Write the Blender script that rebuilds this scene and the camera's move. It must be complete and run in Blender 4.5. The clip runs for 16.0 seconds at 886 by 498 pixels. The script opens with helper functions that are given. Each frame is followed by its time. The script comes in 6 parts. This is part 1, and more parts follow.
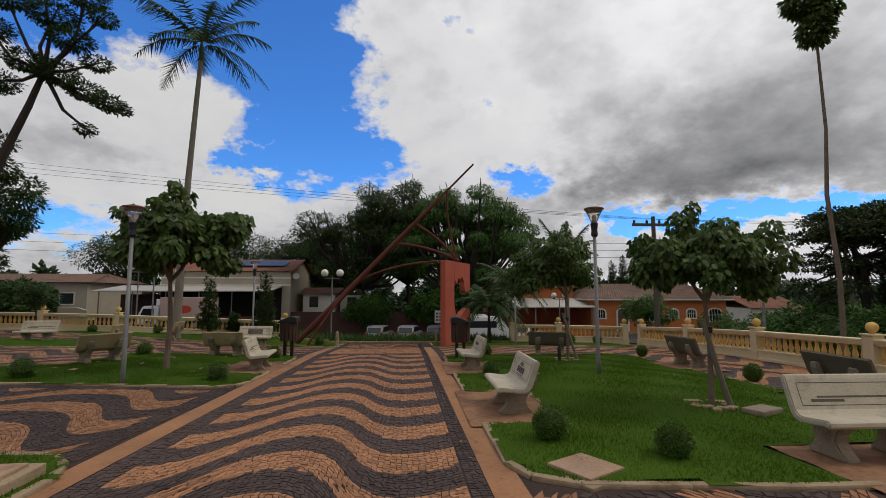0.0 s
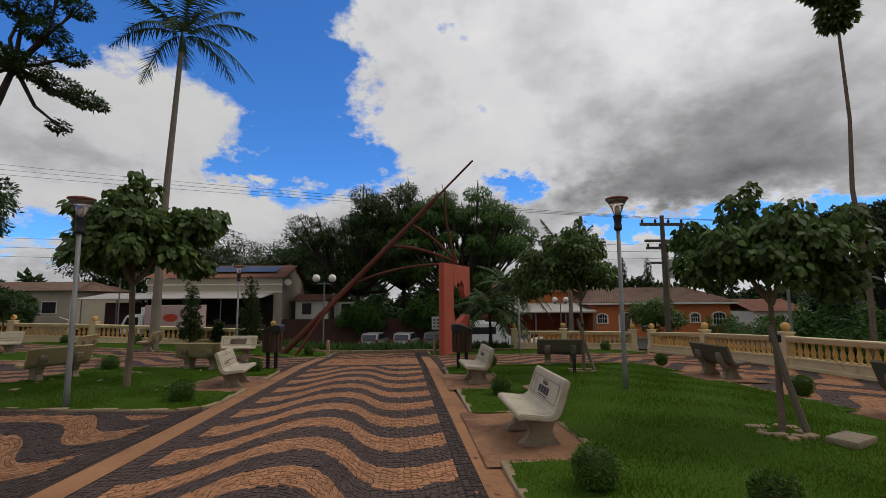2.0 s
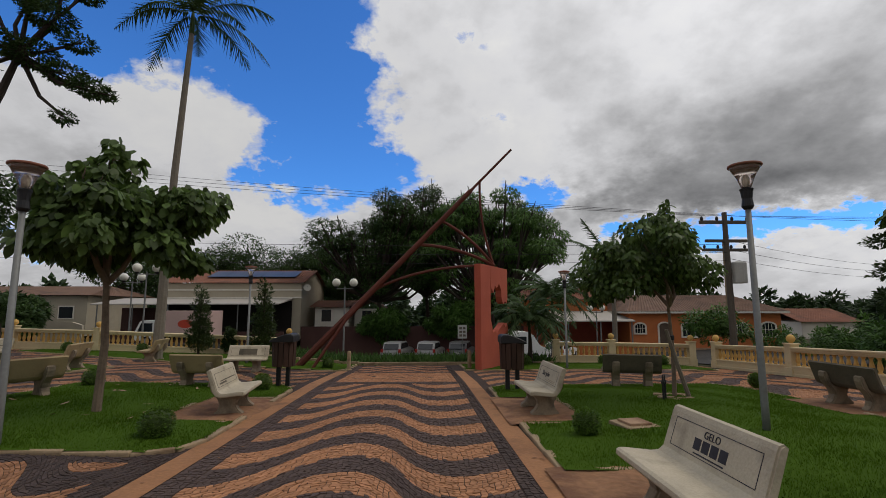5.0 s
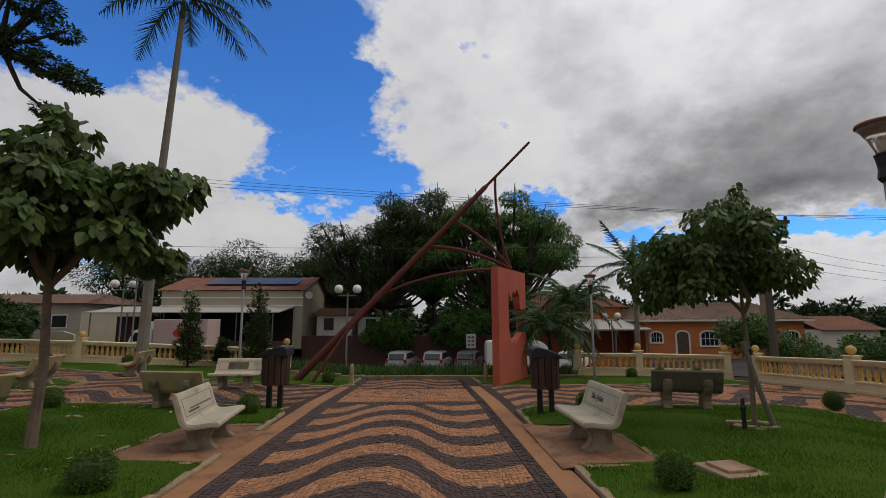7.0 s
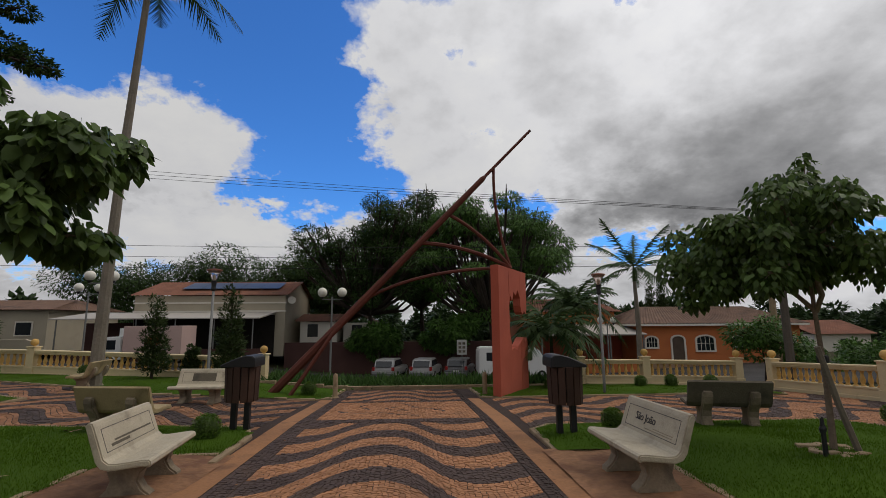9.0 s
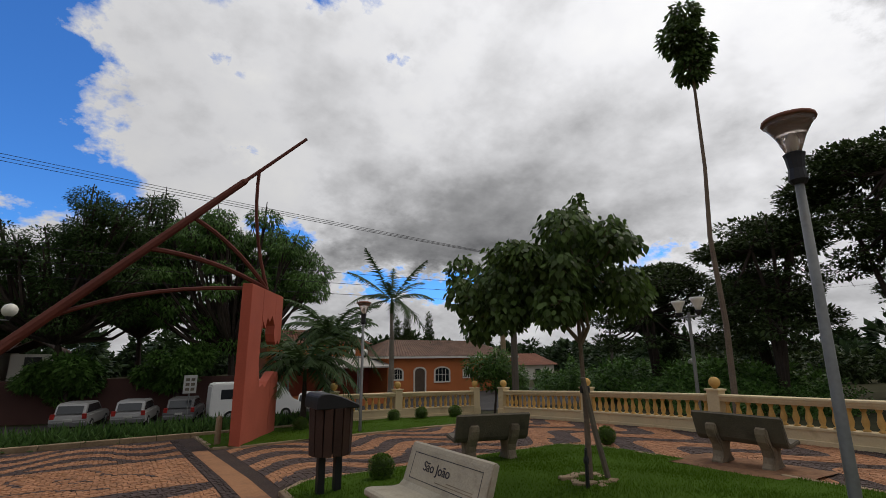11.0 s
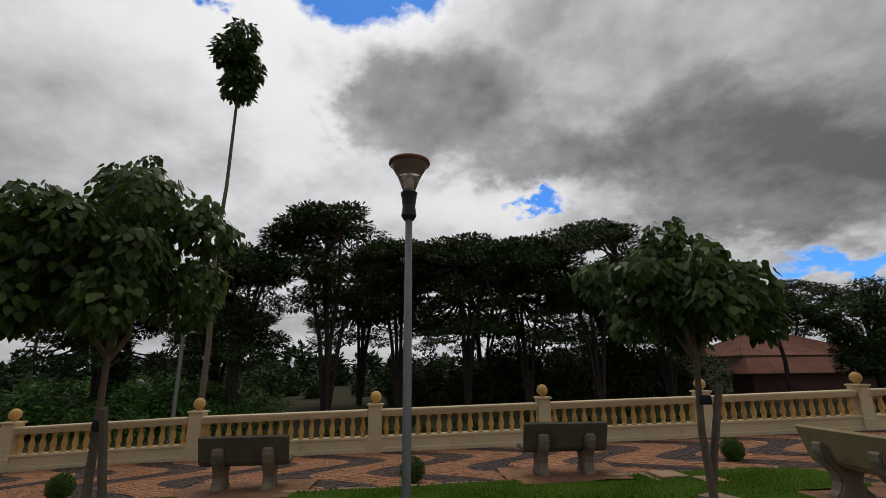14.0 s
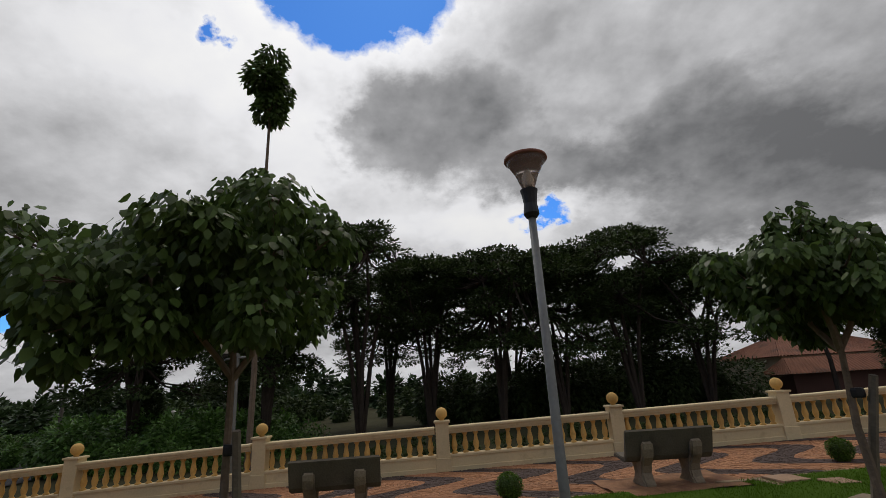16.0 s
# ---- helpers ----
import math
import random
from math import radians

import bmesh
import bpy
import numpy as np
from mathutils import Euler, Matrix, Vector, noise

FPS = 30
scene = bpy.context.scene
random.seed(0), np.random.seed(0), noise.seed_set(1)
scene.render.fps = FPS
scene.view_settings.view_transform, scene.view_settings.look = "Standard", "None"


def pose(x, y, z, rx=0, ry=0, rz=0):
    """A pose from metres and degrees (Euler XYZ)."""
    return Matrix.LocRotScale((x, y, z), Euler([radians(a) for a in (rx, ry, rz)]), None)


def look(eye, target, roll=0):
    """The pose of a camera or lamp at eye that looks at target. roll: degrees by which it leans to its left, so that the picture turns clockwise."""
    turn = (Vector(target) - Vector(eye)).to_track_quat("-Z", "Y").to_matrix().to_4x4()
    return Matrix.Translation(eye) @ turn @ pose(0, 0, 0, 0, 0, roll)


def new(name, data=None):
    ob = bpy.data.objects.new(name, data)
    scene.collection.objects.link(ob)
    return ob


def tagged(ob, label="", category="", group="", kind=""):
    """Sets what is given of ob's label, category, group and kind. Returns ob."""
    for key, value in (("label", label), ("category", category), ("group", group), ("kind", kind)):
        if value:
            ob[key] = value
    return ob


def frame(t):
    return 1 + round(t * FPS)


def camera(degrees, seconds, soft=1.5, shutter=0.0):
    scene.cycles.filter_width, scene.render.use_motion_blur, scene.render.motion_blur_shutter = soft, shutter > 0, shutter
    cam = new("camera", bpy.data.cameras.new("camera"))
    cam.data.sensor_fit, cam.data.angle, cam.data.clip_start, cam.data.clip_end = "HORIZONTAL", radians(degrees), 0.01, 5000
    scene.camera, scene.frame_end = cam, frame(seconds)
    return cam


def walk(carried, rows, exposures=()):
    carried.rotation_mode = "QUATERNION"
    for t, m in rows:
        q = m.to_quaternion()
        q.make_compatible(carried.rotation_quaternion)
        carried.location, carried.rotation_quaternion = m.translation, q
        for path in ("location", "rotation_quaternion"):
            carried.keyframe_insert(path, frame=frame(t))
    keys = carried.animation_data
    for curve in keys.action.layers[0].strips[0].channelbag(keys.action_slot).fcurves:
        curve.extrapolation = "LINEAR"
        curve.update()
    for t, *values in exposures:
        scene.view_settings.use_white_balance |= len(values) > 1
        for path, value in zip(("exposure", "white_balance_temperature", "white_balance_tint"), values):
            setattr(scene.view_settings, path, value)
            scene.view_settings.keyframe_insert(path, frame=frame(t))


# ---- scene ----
cam = camera(86.7, 16.0, 0.55)
METRES, EYE, TILT, LEAN, TURN = 11.029, 1.5, 0.0, 0.0, -3.3
ROWS = [
    (0.0, 0.0, 0.0, 0.0, -0.0, 5.54, -0.03),
    (0.5, -0.0041, 0.0297, -0.0008, -0.24, 6.02, 0.41),
    (1.0, 0.0024, 0.0586, 0.0033, -0.53, 6.47, 0.53),
    (1.5, -0.0008, 0.0855, -0.0006, -0.82, 6.38, 0.48),
    (2.0, -0.0094, 0.1219, -0.003, -0.49, 6.25, 0.46),
    (2.5, -0.0167, 0.1561, -0.0032, 0.06, 6.43, 0.28),
    (3.0, -0.0268, 0.1854, -0.0041, 0.36, 6.25, 0.07),
    (3.5, -0.0419, 0.2223, -0.0054, 0.77, 6.26, -0.06),
    (4.0, -0.0468, 0.2606, -0.0068, 0.93, 6.35, 0.0),
    (4.5, -0.0542, 0.2934, -0.0079, 1.45, 6.78, 0.01),
    (7.0, -0.0943, 0.4732, -0.009, 2.25, 8.21, 0.17),
    (7.5, -0.1072, 0.5069, -0.0108, 2.11, 8.38, 0.25),
    (8.0, -0.1127, 0.5391, -0.0143, 1.89, 8.68, 0.39),
    (10.5, -0.1277, 0.7043, -0.0157, -15.72, 10.67, -0.23),
    (11.0, -0.1209, 0.7335, -0.0174, -29.11, 12.61, 0.21),
    (11.5, -0.1191, 0.761, -0.0191, -45.64, 13.82, 0.05),
    (12.0, -0.1142, 0.7847, -0.0156, -61.84, 15.37, 1.09),
    (12.5, -0.1107, 0.8075, -0.0152, -69.28, 15.86, 1.57),
    (13.0, -0.1119, 0.8299, -0.0141, -76.81, 15.67, 1.77),
    (13.5, -0.1134, 0.8545, -0.0151, -83.63, 15.06, 1.39),
    (14.0, -0.1029, 0.8729, -0.0179, -90.07, 14.51, 0.53),
    (14.5, -0.0955, 0.8929, -0.0198, -91.15, 14.5, 0.45),
    (15.0, -0.0964, 0.9213, -0.0201, -90.48, 15.31, 0.95),
    (15.5, -0.0919, 0.9487, -0.0227, -89.34, 16.12, 1.95),
    (16.0, -0.0825, 0.9726, -0.0233, -88.15, 16.65, 3.26),
]
walk(cam, [(t, pose(0, 0, EYE, TILT, LEAN, TURN) @ pose(METRES * x, METRES * y, METRES * z, 90 + pitch, roll, yaw)) for t, x, y, z, yaw, pitch, roll in ROWS],
     [(0.0, -0.28), (2.0, -0.40), (4.0, -0.38), (8.0, -0.40), (10.0, -0.38), (11.0, -0.42), (12.0, -0.64), (13.0, -0.67), (16.0, -0.60)])

# ---------------------------------------------------------------- world and sun
def sky_world():
    world = bpy.data.worlds.new("sky")
    scene.world = world
    world.use_nodes = True
    nt = world.node_tree
    nt.nodes.clear()

    def node(kind, **kw):
        n = nt.nodes.new(kind)
        for k, v in kw.items():
            n.inputs[k].default_value = v
        return n

    def m(op, a, b=None, c=None, clamp=False):
        n = nt.nodes.new("ShaderNodeMath")
        n.operation, n.use_clamp = op, clamp
        for i, v in enumerate((a, b, c)):
            if v is None:
                continue
            if isinstance(v, (int, float)):
                n.inputs[i].default_value = v
            else:
                nt.links.new(v, n.inputs[i])
        return n.outputs[0]

    coord = node("ShaderNodeTexCoord")
    way = coord.outputs["Generated"]
    # clouds lie on a flattened dome, so they stretch towards the horizon
    sep = node("ShaderNodeSeparateXYZ")
    nt.links.new(way, sep.inputs[0])
    x, y, z = sep.outputs
    lift = m("ADD", m("MAXIMUM", z, 0.0), 0.42)
    comb = node("ShaderNodeCombineXYZ")
    nt.links.new(m("DIVIDE", x, lift), comb.inputs[0])
    nt.links.new(m("DIVIDE", y, lift), comb.inputs[1])

    def noise_tex(scale, detail, rough, seed, shift=None):
        n = nt.nodes.new("ShaderNodeTexNoise")
        n.noise_dimensions = "4D"
        n.inputs["W"].default_value = seed
        n.inputs["Scale"].default_value = scale
        n.inputs["Detail"].default_value = detail
        n.inputs["Roughness"].default_value = rough
        at = comb.outputs[0]
        if shift:
            moved = nt.nodes.new("ShaderNodeVectorMath")
            moved.inputs[1].default_value = shift
            nt.links.new(at, moved.inputs[0])
            at = moved.outputs[0]
        nt.links.new(at, n.inputs["Vector"])
        return m("SUBTRACT", n.outputs[0], 0.5)

    fine = noise_tex(6.0, 10, 0.62, 1.7)
    tiny = noise_tex(11.0, 8, 0.62, 6.4)
    tiny_2 = noise_tex(11.0, 8, 0.62, 21.3)
    coarse = noise_tex(2.0, 5, 0.5, 4.1)
    warp = noise_tex(2.6, 4, 0.5, 8.3)
    warp_2 = noise_tex(2.6, 4, 0.5, 13.9)
    billow = noise_tex(3.4, 9, 0.56, 2.9)
    # the same billows a step nearer the sun: the difference is their relief
    billow_lit = noise_tex(3.4, 9, 0.56, 2.9, (0.07 * math.sin(SUN_AZ), 0.07 * math.cos(SUN_AZ), 0.0))
    relief = m("SUBTRACT", billow, billow_lit)
    az = m("ADD", m("MULTIPLY", m("ARCTAN2", x, y), 57.2958), m("ADD", m("MULTIPLY", warp, 7.0), m("MULTIPLY", tiny, 15.0)))
    el = m("ADD", m("MULTIPLY", m("ARCSINE", z), 57.2958), m("ADD", m("MULTIPLY", warp_2, 4.0), m("MULTIPLY", tiny_2, 8.0)))

    def lobes(rows, az, el):
        """Several soft ovals, added up: azimuth, elevation, the two half widths in degrees, and the weight."""
        total = None
        for a, e, ra, re, w in rows:
            u = m("DIVIDE", m("SUBTRACT", az, a), ra)
            v = m("DIVIDE", m("SUBTRACT", el, e), re)
            q = m("ADD", m("MULTIPLY", u, u), m("MULTIPLY", v, v))
            s = m("MULTIPLY", m("EXPONENT", m("MULTIPLY", q, -0.7)), w)
            total = s if total is None else m("ADD", total, s)
        return total

    az_2 = m("ADD", az, m("MULTIPLY", m("ADD", fine, coarse), 5.0))
    el_2 = m("ADD", el, m("MULTIPLY", m("SUBTRACT", fine, warp), 4.0))
    gaps = lobes(BLUE_GAPS, az, el)
    dark = lobes(DARK_BASES, az_2, el_2)
    heavy = m("MULTIPLY", m("SUBTRACT", lobes(HEAVY_BASES, az_2, el_2), 0.34), 2.6, clamp=True)
    bright = lobes(BRIGHT_EDGES, az_2, el_2)
    clear = m("ADD", gaps, m("ADD", m("MULTIPLY", fine, 2.0), m("MULTIPLY", coarse, 0.3)))
    clear = m("MULTIPLY", m("SUBTRACT", clear, 0.44), 2.8, clamp=True)
    # thin cloud round the gaps is bright, thick cloud is grey below
    rim = m("MULTIPLY", gaps, -0.40)
    shade = m("ADD", m("ADD", m("MULTIPLY", dark, 0.42), m("MULTIPLY", bright, -0.25)), m("ADD", rim, m("ADD", m("MULTIPLY", coarse, 0.5), m("MULTIPLY", fine, 0.28))))
    shade = m("ADD", shade, m("ADD", m("MULTIPLY", heavy, 0.27), m("MULTIPLY", relief, -0.9)))
    shade = m("ADD", shade, 0.40, clamp=True)

    sky = nt.nodes.new("ShaderNodeTexSky")
    sky.sky_type, sky.sun_disc = "NISHITA", False
    sky.sun_elevation, sky.sun_rotation = SUN_EL, SUN_AZ
    sky.altitude, sky.air_density, sky.dust_density, sky.ozone_density = 600, 1.0, 0.2, 3.0
    dim = node("ShaderNodeVectorMath")
    dim.operation = "MULTIPLY"
    nt.links.new(sky.outputs[0], dim.inputs[0])
    dim.inputs[1].default_value = SKY_GAIN

    ramp = nt.nodes.new("ShaderNodeValToRGB")
    ramp.color_ramp.elements[0].color = (0.88, 0.875, 0.87, 1)
    ramp.color_ramp.elements[1].color = (0.160, 0.162, 0.168, 1)
    for at, grey in ((0.25, 0.80), (0.48, 0.58), (0.72, 0.34)):
        ramp.color_ramp.elements.new(at).color = (grey, grey, grey * 1.025, 1)
    nt.links.new(shade, ramp.inputs[0])

    mix = nt.nodes.new("ShaderNodeMix")
    mix.data_type = "RGBA"
    nt.links.new(clear, mix.inputs["Factor"])
    nt.links.new(dim.outputs[0], mix.inputs[7])
    back = nt.nodes.new("ShaderNodeBackground")
    # the veiled sun stands behind the eastern clouds
    toward = nt.nodes.new("ShaderNodeVectorMath")
    toward.operation = "DOT_PRODUCT"
    nt.links.new(way, toward.inputs[0])
    toward.inputs[1].default_value = (math.sin(SUN_AZ) * math.cos(SUN_EL), math.cos(SUN_AZ) * math.cos(SUN_EL), math.sin(SUN_EL))
    near_sun = m("POWER", m("MAXIMUM", toward.outputs["Value"], 0.0), 2.0)
    lit = nt.nodes.new("ShaderNodeVectorMath")
    lit.operation = "SCALE"
    nt.links.new(ramp.outputs[0], lit.inputs[0])
    nt.links.new(m("MULTIPLY_ADD", near_sun, 0.84, 0.90), lit.inputs["Scale"])
    nt.links.new(lit.outputs[0], mix.inputs[6])
    nt.links.new(mix.outputs[2], back.inputs[0])
    out = nt.nodes.new("ShaderNodeOutputWorld")
    nt.links.new(back.outputs[0], out.inputs[0])


SUN_EL, SUN_AZ = radians(56), radians(88)
SKY_GAIN = (0.062, 0.134, 0.222)
BLUE_GAPS = [(-14, 20, 5.5, 6.5, 1.0), (-13.5, 29, 5.5, 5, 1.0), (-26, 28.5, 7, 4.2, 1.0), (-37, 27, 8, 4.0, 1.0), (-50, 27, 9, 5, 0.9), (-7.5, 16.2, 6.5, 3.0, 1.0), (-20, 39, 14, 6, 1.0), (-5, 44, 12, 5, 0.9),
             (17, 41, 8, 2.2, 0.8), (12.5, 13.6, 5, 1.3, 0.9), (24.5, 8, 3.5, 1.3, 0.8), (-37, 6.5, 8, 2.0, 0.9), (-18.5, 14.8, 4.5, 1.5, 0.9), (33, 8.2, 8, 1.6, 1.0), (46, 8.2, 7, 1.3, 0.9), (58, 10.2, 4, 1.2, 0.8),
             (7.6, 22.3, 1.2, 1.0, 0.55), (7, 30.6, 2.0, 1.0, 0.5), (3.7, 32, 1.4, 0.8, 0.5), (27, 34, 1.0, 1.0, 0.5), (62.5, 39.3, 1.5, 1.4, 0.8),
             (80, 43.5, 8, 4.2, 1.0), (70, 46, 8, 3.5, 1.0), (90, 47, 9, 4.5, 1.0), (105.5, 19.6, 3.0, 1.0, 0.9), (134, 9.5, 6, 1.4, 0.9), (-75, 30, 12, 8, 1.0)]
DARK_BASES = [(38, 12.5, 13, 4.0, 0.85), (46, 19, 14, 7, 0.45), (27, 13, 7, 2.5, 0.5), (32, 19, 7, 3, 0.3), (112, 31, 24, 12, 0.55), (139, 20, 16, 8, 0.55), (112, 43, 22, 6, 0.25),
              (180, 25, 25, 12, 0.9), (-31, 13.5, 9, 1.8, 0.5)]
HEAVY_BASES = [(89, 30, 9, 4.6, 0.9), (84, 32.5, 5.5, 4, 0.5), (98, 35, 9, 5, 0.6), (106, 24.5, 9, 3.0, 0.8), (125, 24, 10, 6.5, 0.8), (138, 17, 10, 5, 0.7), (122, 15.5, 9, 2.2, 0.4)]
BRIGHT_EDGES = [(6, 23, 8, 7, 0.9), (73, 29, 6, 9, 1.1), (95, 20, 9, 2.6, 1.1), (26, 33, 14, 6, 0.8), (-20, 11, 10, 2.5, 1.3), (101, 18, 5, 2, 0.6), (56, 37, 12, 6, 0.7), (-24, 20, 6, 4, 1.1),
                (-36, 9.5, 8, 2, 0.6), (40, 6, 10, 2, 0.7), (12, 17, 6, 2.5, 0.6), (113, 27, 3, 2.5, 0.7), (-36, 19, 8, 4, 0.6)]
sky_world()
sun = new("sun", bpy.data.lights.new("sun", "SUN"))
sun.data.energy, sun.data.angle, sun.data.color = 1.1, radians(20), (1.0, 0.90, 0.76)
sun.matrix_world = look((0, 0, 0), (-math.sin(SUN_AZ) * math.cos(SUN_EL), -math.cos(SUN_AZ) * math.cos(SUN_EL), -math.sin(SUN_EL)))

# ---------------------------------------------------------------- materials
def mat(name, base, rough=0.8, spread=0.25, grain=30.0, patch=2.0, bump=0.2, metal=0.0, piece=0.0, island=0.0, stain=None, spec=0.3):
    """A surface with grain and larger patches; piece and island vary it from object to object and from loose piece to loose piece."""
    mt = bpy.data.materials.new(name)
    mt.use_nodes = True
    nt = mt.node_tree
    b = nt.nodes["Principled BSDF"]
    b.inputs["Roughness"].default_value, b.inputs["Metallic"].default_value = rough, metal
    b.inputs["Specular IOR Level"].default_value = spec
    co = nt.nodes.new("ShaderNodeTexCoord")

    def nz(scale, detail):
        n = nt.nodes.new("ShaderNodeTexNoise")
        n.inputs["Scale"].default_value, n.inputs["Detail"].default_value = scale, detail
        nt.links.new(geo.outputs["Position"], n.inputs["Vector"])
        return n.outputs[0]

    def m(op, a, c):
        n = nt.nodes.new("ShaderNodeMath")
        n.operation = op
        for i, v in enumerate((a, c)):
            if isinstance(v, (int, float)):
                n.inputs[i].default_value = v
            else:
                nt.links.new(v, n.inputs[i])
        return n.outputs[0]

    geo = nt.nodes.new("ShaderNodeNewGeometry")
    g, p = nz(grain, 4), nz(patch, 4)
    v = m("ADD", m("MULTIPLY", m("SUBTRACT", g, 0.5), spread * 1.6), m("MULTIPLY", m("SUBTRACT", p, 0.5), spread * 2.0))
    if piece:
        oi = nt.nodes.new("ShaderNodeObjectInfo")
        v = m("ADD", v, m("MULTIPLY", m("SUBTRACT", oi.outputs["Random"], 0.5), piece))
    if island:
        v = m("ADD", v, m("MULTIPLY", m("SUBTRACT", geo.outputs["Random Per Island"], 0.5), island))
    v = m("MAXIMUM", m("ADD", v, 1.0), 0.12)
    mul = nt.nodes.new("ShaderNodeVectorMath")
    mul.operation = "SCALE"
    mul.inputs[0].default_value = base[:3]
    nt.links.new(v, mul.inputs["Scale"])
    col = mul.outputs[0]
    if stain:
        mx = nt.nodes.new("ShaderNodeMix")
        mx.data_type = "RGBA"
        rp = nt.nodes.new("ShaderNodeMapRange")
        rp.inputs[1].default_value, rp.inputs[2].default_value = stain[1], stain[1] + 0.16
        rp.inputs[4].default_value = stain[2]
        nt.links.new(nz(stain[3], 6), rp.inputs[0])
        nt.links.new(rp.outputs[0], mx.inputs["Factor"])
        nt.links.new(col, mx.inputs[6])
        mx.inputs[7].default_value = (*stain[0], 1)
        col = mx.outputs[2]
    nt.links.new(col, b.inputs["Base Color"])
    if bump:
        bp = nt.nodes.new("ShaderNodeBump")
        bp.inputs["Strength"].default_value, bp.inputs["Distance"].default_value = bump, 0.02
        nt.links.new(g, bp.inputs["Height"])
        nt.links.new(bp.outputs[0], b.inputs["Normal"])
    return mt


def leaf_mat(name, base, rough=0.55, trans=0.25, spread=0.7, spec=0.12):
    mt = mat(name, base, rough, 0.15, 12, 0.9, 0.0, island=spread, spec=spec)
    nt = mt.node_tree
    b = nt.nodes["Principled BSDF"]
    tr = nt.nodes.new("ShaderNodeBsdfTranslucent")
    sh = nt.nodes.new("ShaderNodeMixShader")
    sh.inputs[0].default_value = trans
    nt.links.new(b.inputs["Base Color"].links[0].from_socket, tr.inputs[0])
    nt.links.new(b.outputs[0], sh.inputs[1])
    nt.links.new(tr.outputs[0], sh.inputs[2])
    nt.links.new(sh.outputs[0], nt.nodes["Material Output"].inputs[0])
    return mt


def glass_mat(name, tint, rough=0.05):
    mt = bpy.data.materials.new(name)
    mt.use_nodes = True
    b = mt.node_tree.nodes["Principled BSDF"]
    b.inputs["Base Color"].default_value = (*tint, 1)
    b.inputs["Roughness"].default_value = rough
    b.inputs["Transmission Weight"].default_value = 0.85
    b.inputs["IOR"].default_value = 1.3
    return mt


